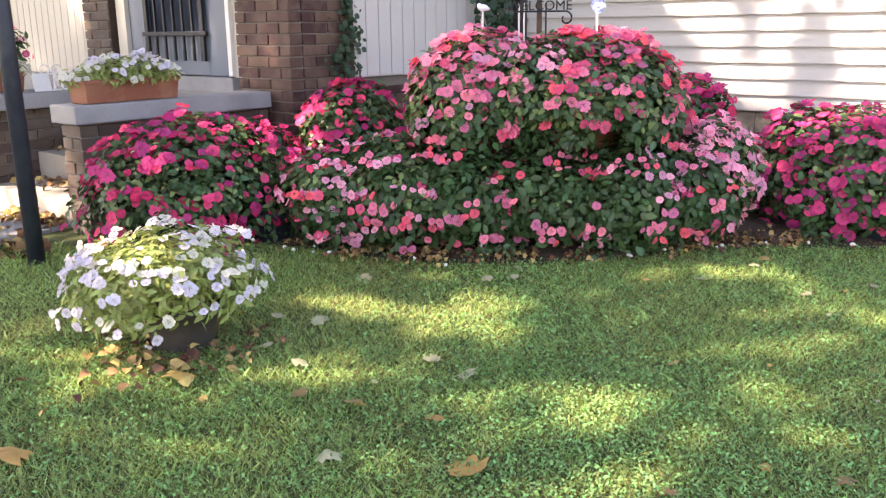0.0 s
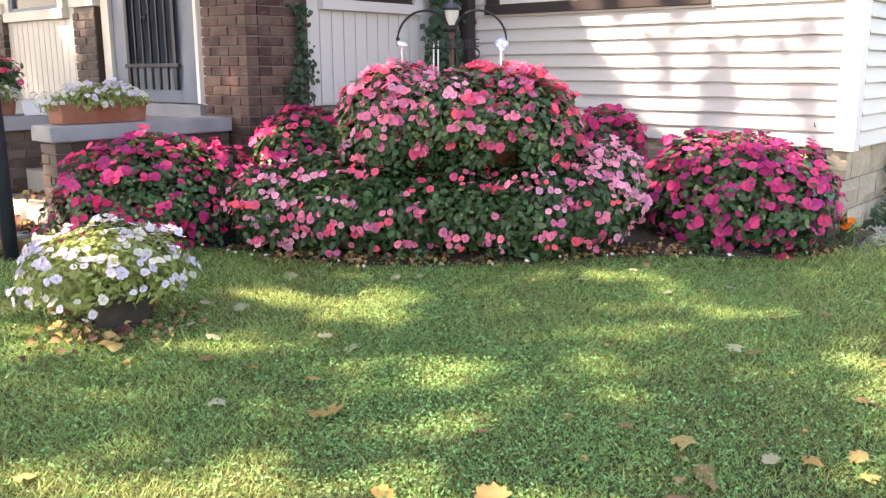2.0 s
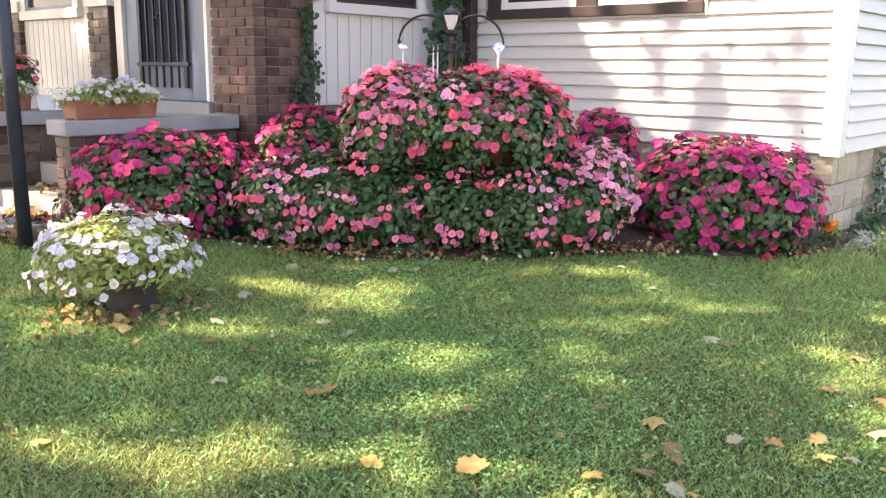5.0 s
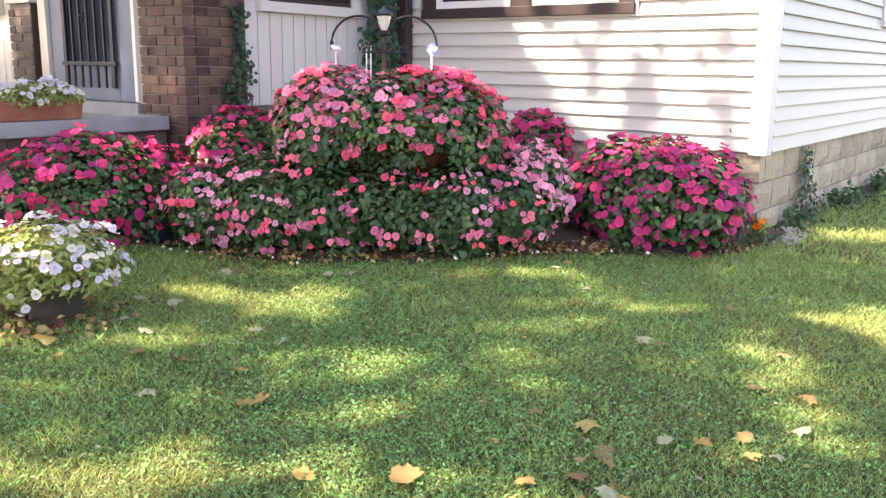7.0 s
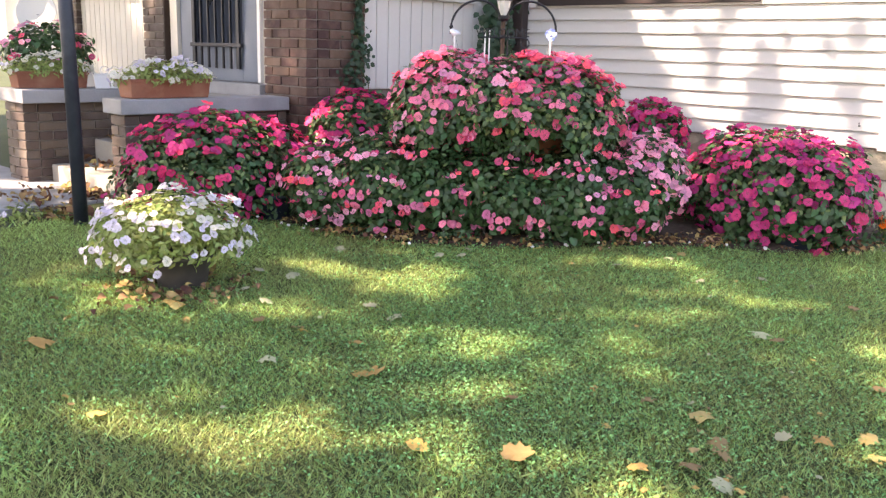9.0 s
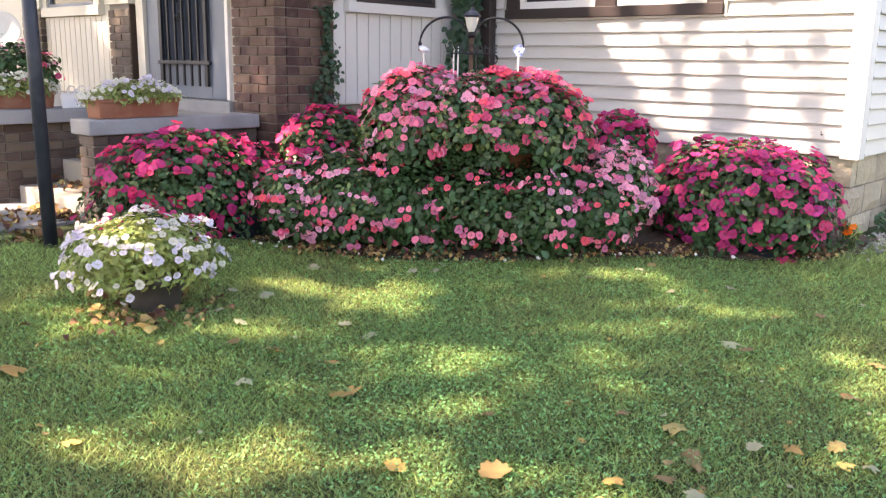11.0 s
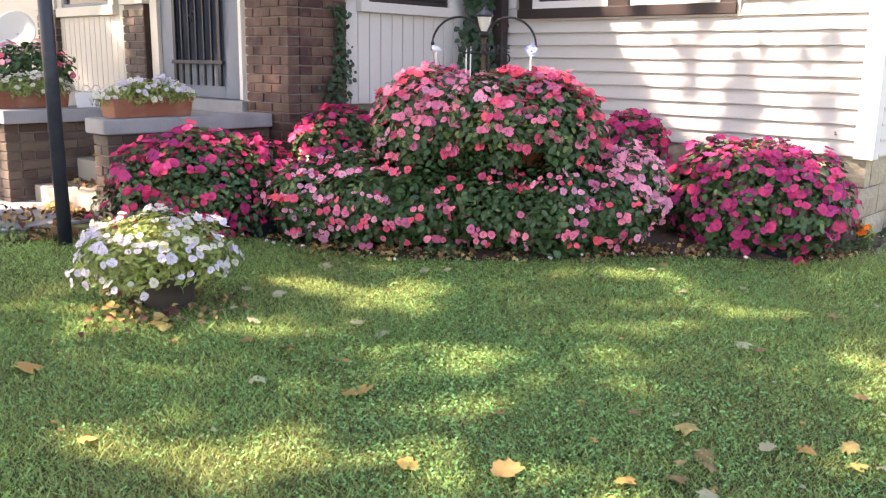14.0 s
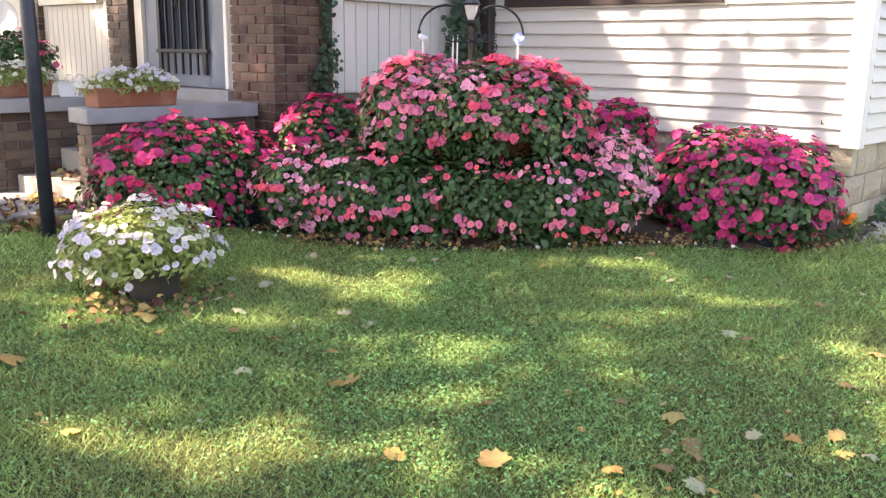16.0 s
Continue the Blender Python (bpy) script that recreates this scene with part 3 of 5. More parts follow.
def mound(parent, n, centre, radii, low, leaf, mat, seed, inner=0.45, rough=0.13, foot=None, highlights=0.06):
    """The leaves of a plant, and its stems down to the foot."""
    places, ways = shell(n, centre, radii, low, inner, rough, seed)
    ok = clear_of(places)
    places, ways = places[ok], ways[ok]
    nrm = unit(ways + np.array([0, 0, 0.45]) + rng.normal(size=ways.shape) * 0.45)
    ob = new("foliage", leaves("foliage", places, nrm, rng.uniform(0.7, 1.25, len(places)) * leaf, mat, 0.5, width=0.7 if mat == LEAF_LIGHT else 1.0))
    ob.parent = parent
    tagged(ob, kind="stuff")
    if mat == LEAF:
        # paler leaves in the upper outer shell: variegation and sunlit highlights put into colour
        p2, w2 = shell(int(n * highlights), centre, radii, max(low, -0.2), 0.85, rough, seed)
        ok = clear_of(p2)
        p2, w2 = p2[ok], w2[ok]
        ob = new("young_foliage", leaves("young_foliage", p2, unit(w2 + np.array([0, 0, 0.5]) + rng.normal(size=w2.shape) * 0.4), rng.uniform(0.5, 0.95, len(p2)) * leaf, LEAF_HIGH, 0.5))
        ob.parent = parent
        tagged(ob, "pale leaves, variegated and coloured as highlights", kind="stuff")
    if foot is not None:
        bm = bmesh.new()
        for k in range(14):
            tip = places[rng.integers(len(places))]
            a = np.array(foot) + np.array([rng.uniform(-0.06, 0.06), rng.uniform(-0.06, 0.06), 0])
            m = (a + tip) / 2 + np.array([0, 0, 0.03])
            tube(bm, [a, m, tip], [0.007, 0.005, 0.003], 5)
        ob = tagged(part("stem_tangle", bm, STEM, parent), kind="stuff")
    return places


def plant(name, label, category, centre, radii, low, n, leaf, blooms, sets, weights, seed, leaf_mat=None, foot_z=None, rough=0.13, group="", up=0.35, out=1.04, more=0, size=1.0, highlights=0.06):
    t = thing(name, label, category, group)
    z = float(lawn_height(centre[0], centre[1])) if foot_z is None else foot_z
    mound(t, n, centre, radii, low, leaf, leaf_mat or LEAF, seed, rough=rough, foot=(centre[0], centre[1], z), highlights=highlights)
    flowers(t, blooms, centre, radii, low, sets, weights, seed, rough, out, up, size)
    if more:
        blossoms(t, more, centre, radii, low, sets, weights, seed, rough, 1.0, up)
    return t


# flowering mounds of the bed
plant("impatiens_bush", "magenta and crimson impatiens bush beside the brick stair wall", "flower bush", (-2.98, -3.06, 0.20), (0.44, 0.62, 0.39), -0.80, 6600, 0.050,
      290, [F_MAGENTA, F_CRIMSON, F_PURPLE], (5, 3, 1), 1.3, more=380, rough=0.24, group="impatiens in the bed", size=1.06, highlights=0.14)
plant("impatiens_bush", "dark magenta impatiens bush before the brick pier", "flower bush", (-2.86, -2.05, 0.42), (0.30, 0.36, 0.30), -0.8, 2900, 0.05,
      150, [F_MAGENTA, F_CRIMSON], (4, 3), 2.1, more=190, group="impatiens in the bed", size=1.05)
plant("impatiens_bush", "purple-magenta impatiens bush by the house corner", "flower bush", (-0.43, -0.78, 0.22), (0.60, 0.43, 0.365), -0.80, 6600, 0.053,
      295, [F_PURPLE, F_MAGENTA], (5, 3), 3.7, more=560, rough=0.20, group="impatiens in the bed", size=1.06, highlights=0.10)
plant("impatiens_bush", "crimson impatiens bush against the clapboard wall", "flower bush", (-1.40, -0.60, 0.43), (0.25, 0.24, 0.28), -0.8, 2100, 0.05,
      120, [F_CRIMSON, F_PURPLE], (4, 3), 4.4, more=190, group="impatiens in the bed", size=1.05)
plant("impatiens_bush", "pale pink impatiens plant beside the large mound", "flower bush", (-0.87, -1.50, 0.30), (0.23, 0.22, 0.26), -0.75, 1900, 0.055,
      170, [F_PALE], (1,), 5.2, more=200, group="impatiens in the bed")
for k, (off, wide, top, blooms, sets, weights) in enumerate(((-1.00, 0.27, 0.44, 160, [F_PALE, F_MAGENTA, F_CORAL], (5, 2, 2)), (-0.70, 0.34, 0.50, 240, [F_CORAL, F_PALE, F_PINK], (2, 5, 2)),
                                                         (-0.36, 0.36, 0.50, 190, [F_CORAL, F_PINK], (3, 2)), (0.06, 0.36, 0.47, 180, [F_CORAL, F_PINK], (2, 3)),
                                                         (0.44, 0.36, 0.52, 210, [F_PINK, F_PALE, F_CORAL], (3, 2, 2)), (0.74, 0.26, 0.46, 140, [F_PINK, F_PALE, F_CORAL], (3, 3, 1)))):
    cx, cy = LX + 0.786 * off + 0.04, LY + 0.619 * off - 0.05
    plant("impatiens_plant", "coral and pink impatiens growing in the mulch bed", "flower bush", (cx, cy, 0.21), (wide, wide, top - 0.21), -0.85, 3900, 0.052,
          blooms, sets, weights, 6.0 + k, group="coral impatiens in the bed", rough=0.16, size=0.84, up=0.0, out=1.08, highlights=0.16 if off < -0.6 else 0.03)

# planter lamp post with two hanging baskets
lamp_post = thing("planter_lamp_post", "black garden lamp post with shepherd hooks and welcome sign", "lamp post")
bm = bmesh.new()
tube(bm, [(LX, LY, -0.05), (LX, LY, 1.20)], 0.013, 10)
part("shaft", bm, RUST, lamp_post, "thin rusty brown post", True)
bm = bmesh.new()
lathe(bm, [(0.012, 1.17), (0.030, 1.185), (0.032, 1.20), (0.022, 1.205)], (LX, LY, 0), 14)
lantern = part("lantern", bm, IRON, lamp_post)
bm = bmesh.new()
lathe(bm, [(0.018, 1.206), (0.028, 1.230), (0.041, 1.286), (0.038, 1.287)], (LX, LY, 0), 8)
part("lamp_glass", bm, FROSTED, lantern, "frosted glass lantern")
bm = bmesh.new()
lathe(bm, [(0.050, 1.288), (0.054, 1.298), (0.041, 1.311), (0.022, 1.323), (0.012, 1.327), (0.008, 1.338), (0.0, 1.344)], (LX, LY, 0), 8)
part("lamp_cap", bm, POLE, lantern)
for s in (-1, 1):
    pts = []
    for i in range(22):
        a = math.pi * (1.0 - i / 21 * 1.0)
        u = 0.160 + 0.142 * math.cos(a)
        z = 1.175 + 0.135 * math.sin(a) - 0.05 * (i / 21)
        pts.append(Vector((LX, LY, z)) + R2 * (s * u))
    pts.append(Vector((LX, LY, 1.095)) + R2 * (s * 0.302))
    part("shepherd_hook", tube(bmesh.new(), pts, 0.0065, 8), IRON, lamp_post, smooth=True)
for off in (-0.10, -0.075, 0.030):
    p = Vector((LX, LY, 0)) + R2 * off - FWD * 0.02
    part("rod", tube(bmesh.new(), [(p.x, p.y, 0.85), (p.x, p.y, 1.12)], 0.0045, 6), WHITE if off < 0 else IRON, lamp_post)
bar = [Vector((LX, LY, 1.082)) + R2 * o - FWD * 0.022 for o in (-0.125, 0.125)]
sign_bar = part("sign", tube(bmesh.new(), bar, 0.005, 6), IRON, lamp_post)
pts = []
for i in range(20):
    a = math.pi / 2 - i / 19 * 5.4
    r = 0.034 - 0.020 * i / 19
    pts.append(Vector((LX, LY, 1.048 + r * math.sin(a))) + R2 * (0.125 + r * math.cos(a)) - FWD * 0.022)
part("sign_scroll", tube(bmesh.new(), pts, 0.005, 6), IRON, sign_bar, smooth=True)
curve = bpy.data.curves.new("sign_text", 'FONT')
curve.body, curve.size, curve.extrude, curve.align_x = "WELCOME", 0.064, 0.003, 'CENTER'
text = new("text_source", curve)
text_mesh = bpy.data.meshes.new_from_object(text)
bpy.data.objects.remove(text)
text_mesh.materials.clear()
text_mesh.materials.append(IRON)
sign = new("sign_text", text_mesh)
sign.parent = sign_bar
right, upv = R2, Vector((0, 0, 1))
sign.matrix_basis = Matrix.Translation(Vector((LX, LY, 1.088)) - FWD * 0.024) @ Matrix((right, upv, right.cross(upv))).transposed().to_4x4()

for s, bird_mat, bird_label, sets, weights in ((-1, BIRD_WHITE, "white bird ornament with dark head on a garden stake", [F_PINK, F_PALE, F_CORAL], (6, 3, 2)),
                                           (1, BIRD_BLUE, "blue and white glass flower ornament on a garden stake", [F_CORAL, F_PINK], (5, 3))):
    c = Vector((LX, LY, 0)) + R2 * (0.275 * s)
    basket = thing("hanging_basket", "terracotta hanging basket overflowing with pink and coral impatiens", "hanging basket", "hanging baskets on the post")
    bm = bmesh.new()
    lathe(bm, [(0.085, 0.42), (0.105, 0.44), (0.140, 0.555), (0.148, 0.556), (0.148, 0.580), (0.130, 0.580), (0.125, 0.56)], (c.x, c.y, 0), 24)
    pot = part("pot", bm, TERRACOTTA, basket, smooth=True)
    for k in range(3):
        a = 2 * math.pi * k / 3 + 0.4
        part("hanger_wire", tube(bmesh.new(), [(c.x + 0.14 * math.cos(a), c.y + 0.14 * math.sin(a), 0.575), (c.x, c.y, 1.085)], 0.0016, 5), CONCRETE, pot)
    wide = 0.37 if s < 0 else 0.46
    centre = (c.x, c.y, 0.635)
    mound(basket, 4800, centre, (wide, wide, 0.345), -0.52, 0.052, LEAF, 7.7 + s, rough=0.14, highlights=0.30)
    flowers(basket, 285, centre, (wide, wide, 0.345), -0.40, sets, weights, 7.7 + s, 0.14, 1.05, 0.6, 1.02)
    blossoms(basket, 330, centre, (wide, wide, 0.345), -0.15, sets, weights, 7.7 + s, 0.14, 1.0, 0.9)
    if s < 0:
        between = (LX - FWD.x * 0.08 + R2.x * 0.03, LY - FWD.y * 0.08 + R2.y * 0.03, 0.65)
        mound(basket, 2400, between, (0.36, 0.36, 0.315), -0.1, 0.050, LEAF, 5.1, rough=0.14, highlights=0.25)
        blossoms(basket, 190, between, (0.36, 0.36, 0.315), 0.0, [F_PALE, F_PINK], (2, 3), 5.1, 0.14, 1.03, 0.5)
    bird = thing("garden_ornament", bird_label, "ornament")
    b = Vector((c.x, c.y, 1.10)) - FWD * 0.03
    if s < 0:
        bm = bmesh.new()
        tube(bm, [b + R2 * 0.034 + Vector((0, 0, -0.006)), b + R2 * 0.018, b, b - R2 * 0.016 + Vector((0, 0, 0.010)), b - R2 * 0.022 + Vector((0, 0, 0.022))],
             [0.005, 0.014, 0.020, 0.015, 0.007], 10)
        part("body", bm, bird_mat, bird, smooth=True)
        bm = bmesh.new()
        bmesh.ops.create_icosphere(bm, subdivisions=2, radius=0.012, matrix=Matrix.Translation(b - R2 * 0.022 + Vector((0, 0, 0.034))))
        part("head", bm, IRON, bird, "dark head", True)
    else:
        facing = (-FWD + Vector((0, 0, 0.3))).to_track_quat('Z', 'Y').to_matrix().to_4x4()
        for k, (r, mat, off) in enumerate(((0.036, bird_mat, 0.0), (0.024, BIRD_WHITE, 0.012))):
            me = flower_mesh("petals", r, mat, BIRD_BLUE, 0.25, 40 + k)
            piece("petals", me, bird, Matrix.Translation(b - FWD * off) @ facing)
        bm = bmesh.new()
        bmesh.ops.create_icosphere(bm, subdivisions=2, radius=0.009, matrix=Matrix.Translation(b - FWD * 0.018))
        part("bead", bm, BIRD_BLUE, bird, smooth=True)
    part("stake", tube(bmesh.new(), [(b.x, b.y, 0.70), (b.x, b.y, 1.09)], 0.0055, 6), WHITE, bird, "thin pale stake")

# white petunias in a low pot on the lawn
HX, HY = -1.88, -3.99
hz = float(lawn_height(HX, HY))
petunia = thing("potted_petunia", "white and lilac petunias spilling over a dark pot on the lawn", "potted plant")
bm = bmesh.new()
lathe(bm, [(0.105, -0.01), (0.115, 0.01), (0.135, 0.135), (0.144, 0.137), (0.144, 0.165), (0.125, 0.165), (0.115, 0.14)], (HX + 0.02, HY + 0.03, hz), 28)
part("pot", bm, POT_DARK, petunia, "dark grey-brown pot", True)
mound(petunia, 3000, (HX - 0.02, HY, hz + 0.24), (0.30, 0.36, 0.205), -0.46, 0.042, LEAF_LIGHT, 9.1, inner=0.3, rough=0.2)
flowers(petunia, 270, (HX - 0.02, HY, hz + 0.23), (0.31, 0.37, 0.215), -0.55, [F_LILAC, F_WHITE], (3, 2), 9.1, 0.2, 1.04, 0.55)

# planters half hidden under the bushes
for name, label, x, y, r, h in (("flower_pot", "dark blue plastic pot under the magenta bush", -2.68, -2.86, 0.15, 0.13), ("flower_pot", "dark blue plastic pot under the purple bush", -0.22, -0.84, 0.16, 0.12),
                                ("flower_pot", "dark blue plastic pot under the purple bush", -0.52, -0.92, 0.14, 0.11)):
    t = thing(name, label, "flower pot", "dark pots in the bed")
    z = float(lawn_height(x, y))
    part("pot", lathe(bmesh.new(), [(r * 0.75, -0.01), (r * 0.78, 0.0), (r, h), (r * 1.06, h), (r * 1.06, h + 0.02), (r * 0.9, h + 0.02)], (x, y, z), 24), POT_BLUE, t, smooth=True)


def flower_box(x, y, z, length, angle, label, n_flowers, seed, whites=(3, 2)):
    """A long trough with white blooms; y runs along it."""
    t = thing("flower_box", label, "flower box", "flower boxes on the stair walls")
    m = pose(x, y, z, 0, 0, angle)
    bm = bmesh.new()
    w, h = 0.085, 0.105
    lo = [bm.verts.new((sx * w * 0.88, sy * (length / 2 - 0.012), 0.0)) for sx, sy in ((-1, -1), (1, -1), (1, 1), (-1, 1))]
    hi = [bm.verts.new((sx * w, sy * length / 2, h)) for sx, sy in ((-1, -1), (1, -1), (1, 1), (-1, 1))]
    bm.faces.new(lo[::-1])
    bm.faces.new(hi)
    for k in range(4):
        bm.faces.new((lo[k], lo[(k + 1) % 4], hi[(k + 1) % 4], hi[k]))
    trough = part("trough", bm, TERRACOTTA, t, bevel=0.006)
    trough.matrix_basis = m
    bm = bmesh.new()
    box(bm, -w - 0.007, w + 0.007, -length / 2 - 0.007, -length / 2 + 0.008, h - 0.004, h + 0.016)
    box(bm, -w - 0.007, w + 0.007, length / 2 - 0.008, length / 2 + 0.007, h - 0.004, h + 0.016)
    box(bm, -w - 0.007, -w + 0.008, -length / 2 + 0.008, length / 2 - 0.008, h - 0.004, h + 0.016)
    box(bm, w - 0.008, w + 0.007, -length / 2 + 0.008, length / 2 - 0.008, h - 0.004, h + 0.016)
    part("rim", bm, TERRACOTTA, trough, bevel=0.003)
    mound(t, 1100, (x, y, z + 0.125), (0.14, length / 2 + 0.05, 0.115), -0.25, 0.038, LEAF_LIGHT, seed, inner=0.2, rough=0.2)
    flowers(t, n_flowers, (x, y, z + 0.125), (0.145, length / 2 + 0.07, 0.12), -0.15, [F_WHITE, F_LILAC], whites, seed, 0.2, 1.05, 0.4)
    return t


flower_box(-3.535, -3.11, 0.650, 0.58, 3, "terracotta flower box with white and lilac petunias on the stair wall", 105, 12.0)
flower_box(-4.90, -3.31, 0.650, 0.52, 0, "terracotta flower box with cream-white petunias on the far stair wall", 105, 13.0, (12, 1))
plant("potted_impatiens", "pink impatiens in a pot behind the far stair wall", "potted plant", (-5.62, -3.02, 0.88), (0.32, 0.36, 0.26), -0.5, 1200, 0.055, 80,
      [F_PALE, F_CORAL], (2, 1), 14.0, foot_z=0.5)
bm = bmesh.new()
lathe(bm, [(0.11, -0.06), (0.12, -0.05), (0.16, 0.58), (0.17, 0.58), (0.17, 0.62), (0.14, 0.62)], (-5.62, -3.02, 0), 20)
t = thing("plant_stand", "tall dark pot behind the far stair wall", "flower pot")
part("pot", bm, POT_DARK, t, smooth=True)
# white wire rack beside the far flower box
rack = thing("wire_rack", "small white slatted rack with wire loops on the far stair wall", "rack")
plate = part("panel", box(bmesh.new(), -0.006, 0.006, -0.055, 0.055, 0.0, 0.105), WHITE, rack, bevel=0.003)
plate.matrix_basis = pose(-4.70, -2.995, 0.6495, 0, -16, 0)
for y in (-2.925, -2.875, -2.820):
    part("slat", tube(bmesh.new(), [(-4.690, y, 0.657), (-4.735, y + 0.03, 0.755)], 0.009, 8), WHITE, rack)
part("rail", tube(bmesh.new(), [(-4.735, -3.04, 0.757), (-4.735, -2.78, 0.757)], 0.006, 8), WHITE, rack)
part("rail", tube(bmesh.new(), [(-4.690, -2.94, 0.657), (-4.690, -2.80, 0.657)], 0.007, 8), WHITE, rack)
for y in (-2.96, -2.88):
    part("wire_loop", tube(bmesh.new(), [(-4.735, y + 0.032 * math.sin(q), 0.785 - 0.028 * math.cos(q)) for q in np.linspace(0, 6.28, 17)], 0.005, 6), WHITE, rack)

# white dish beyond the potted plant
dish = thing("satellite_dish", "round white dish on a pole before the porch", "dish")
bm = bmesh.new()
lathe(bm, [(0.004, 0.0), (0.06, 0.004), (0.12, 0.020), (0.172, 0.048), (0.176, 0.046), (0.122, 0.012), (0.06, -0.006), (0.004, -0.010)], (0, 0, 0), 40)
ob = part("reflector", bm, WHITE, dish, smooth=True)
ob.matrix_basis = Matrix.Translation((-6.5, -2.735, 1.235)) @ Vector((0.75, -0.62, 0.25)).to_track_quat('Z', 'Y').to_matrix().to_4x4()
part("arm", tube(bmesh.new(), [(-6.46, -2.77, 1.13), (-6.33, -2.90, 1.16)], 0.006, 8), CONCRETE, dish)
part("mast", tube(bmesh.new(), [(-6.53, -2.71, -0.10), (-6.53, -2.71, 1.15), (-6.505, -2.73, 1.225)], 0.020, 12), CONCRETE, dish, smooth=True)

# weeds at the foot of the pole
plant("weed_clump", "low green weeds with fallen lilac petals by the walk", "weeds", (-3.66, -4.02, -0.045), (0.26, 0.12, 0.07), -0.3, 120, 0.045, 6, [F_LILAC], (1,), 16.0, leaf_mat=LEAF_LIGHT)

# orange marigold at the corner
plant("marigold", "small orange marigold at the bed's end by the foundation", "flower", (0.13, -0.36, 0.03), (0.06, 0.06, 0.07), -0.4, 110, 0.030, 4, [F_ORANGE], (1,), 15.0, leaf_mat=LEAF_LIGHT)


# ivy on the pier, the inner corner and the foundation
def ivy(label, n, spread, face, size=0.075):
    """spread(n) gives places, face the wall's outward way."""
    t = thing("ivy", label, "ivy")
    p = spread(n)
    nrm = unit(np.array(face) + rng.normal(size=p.shape) * 0.35)
    ob = new("foliage", leaves("foliage", p, nrm, rng.uniform(0.6, 1.2, len(p)) * size, LEAF_VINE, 0.9, width=1.5))
    ob.parent = t
    tagged(ob, kind="stuff")
    bm = bmesh.new()
    q = p[np.argsort(p[:, 2])][::max(1, n // 12)]
    tube(bm, [(v[0] - 0.02 * face[0], v[1] - 0.02 * face[1], v[2]) for v in q], 0.006, 5)
    part("stem", bm, STEM, t)


def ivy_pier(n):
    z = rng.uniform(0.45, 1.42, n)
    w = 0.045 + 0.02 * np.sin(z * 9) + 0.04 * (z < 1.15)
    return np.stack([np.full(n, PX + 0.045) + rng.uniform(0, 0.03, n), np.minimum(-1.76 + rng.normal(size=n) * w * 0.7, -1.64), z], 1)


def ivy_corner(n):
    z = rng.uniform(0.45, 2.9, n)
    w = 0.10 + 0.04 * np.sin(z * 7.0)
    a = rng.normal(size=n) * w
    return np.stack([-3.17 + np.abs(a) * 0.4 + rng.uniform(-0.03, 0.05, n), -0.30 + a, z], 1)


def ivy_foot(n):
    z = rng.uniform(0, 1, n) ** 1.6 * 0.46
    return np.stack([0.015 + rng.uniform(0, 0.03, n) + 0.12 * (1 - z / 0.46) ** 3 * rng.uniform(0, 1, n), 0.95 + rng.normal(size=n) * (0.05 + 0.16 * (1 - z / 0.46) ** 2), z], 1)


ivy("dark green ivy climbing the side of the brick pier", 330, ivy_pier, (1, 0, 0.2), 0.042)
ivy("dense dark ivy column in the inner house corner", 1500, ivy_corner, (0.7, -0.7, 0.2), 0.06)
ivy("thin ivy climbing the block foundation", 190, ivy_foot, (1, -0.2, 0.3), 0.042)


# ---- bed, litter and lawn ----
# the bed's front edge as a gentle curve: (x, y) along the lawn
EDGE = [(-3.30, -3.45), (-2.75, -3.10), (-2.37, -2.93), (-2.06, -2.81), (-1.80, -2.69), (-1.53, -2.50), (-1.29, -2.30), (-1.08, -2.05), (-0.82, -1.66), (-0.55, -1.36), (-0.20, -1.10), (0.10, -0.72), (0.22, -0.30), (0.20, 0.0)]


def edge_y(x):
    return np.interp(x, [p[0] for p in EDGE], [p[1] for p in EDGE])


nx, ny = 90, 24
u = np.linspace(-3.35, 0.20, nx)
bx = np.repeat(u[:, None], ny, 1)
front = edge_y(u)
by = front[:, None] + (0.02 - front[:, None]) * np.linspace(0, 1, ny)[None]
bz = ground_z(bx, by) + 0.012 * np.sin(bx * 1.7 + 0.6 * by) * np.cos(by * 1.3) + 0.012 + 0.022 * np.minimum(1, np.linspace(0, 1, ny) * 6)[None] \
    + rng.uniform(-0.008, 0.008, bx.shape) - 0.03 * (np.arange(ny) == 0)[None]
bi = np.arange(nx * ny).reshape(nx, ny)
bf = np.stack([bi[:-1, :-1], bi[1:, :-1], bi[1:, 1:], bi[:-1, 1:]], -1).reshape(-1, 4)
tagged(new("flower_bed", joined("flower_bed", np.stack([bx, by, bz], -1).reshape(-1, 3), bf, MULCH, True)), "dark mulch flower bed along the house", "flower bed", "", "structure")

MAPLE = [(0, 0), (0.12, 0.10), (0.34, 0.06), (0.33, 0.24), (0.50, 0.34), (0.44, 0.46), (0.46, 0.64), (0.30, 0.64), (0.24, 0.78), (0.15, 0.80), (0, 1.0)]
MAPLE = MAPLE + [(-x, y) for x, y in MAPLE[-2:0:-1]]


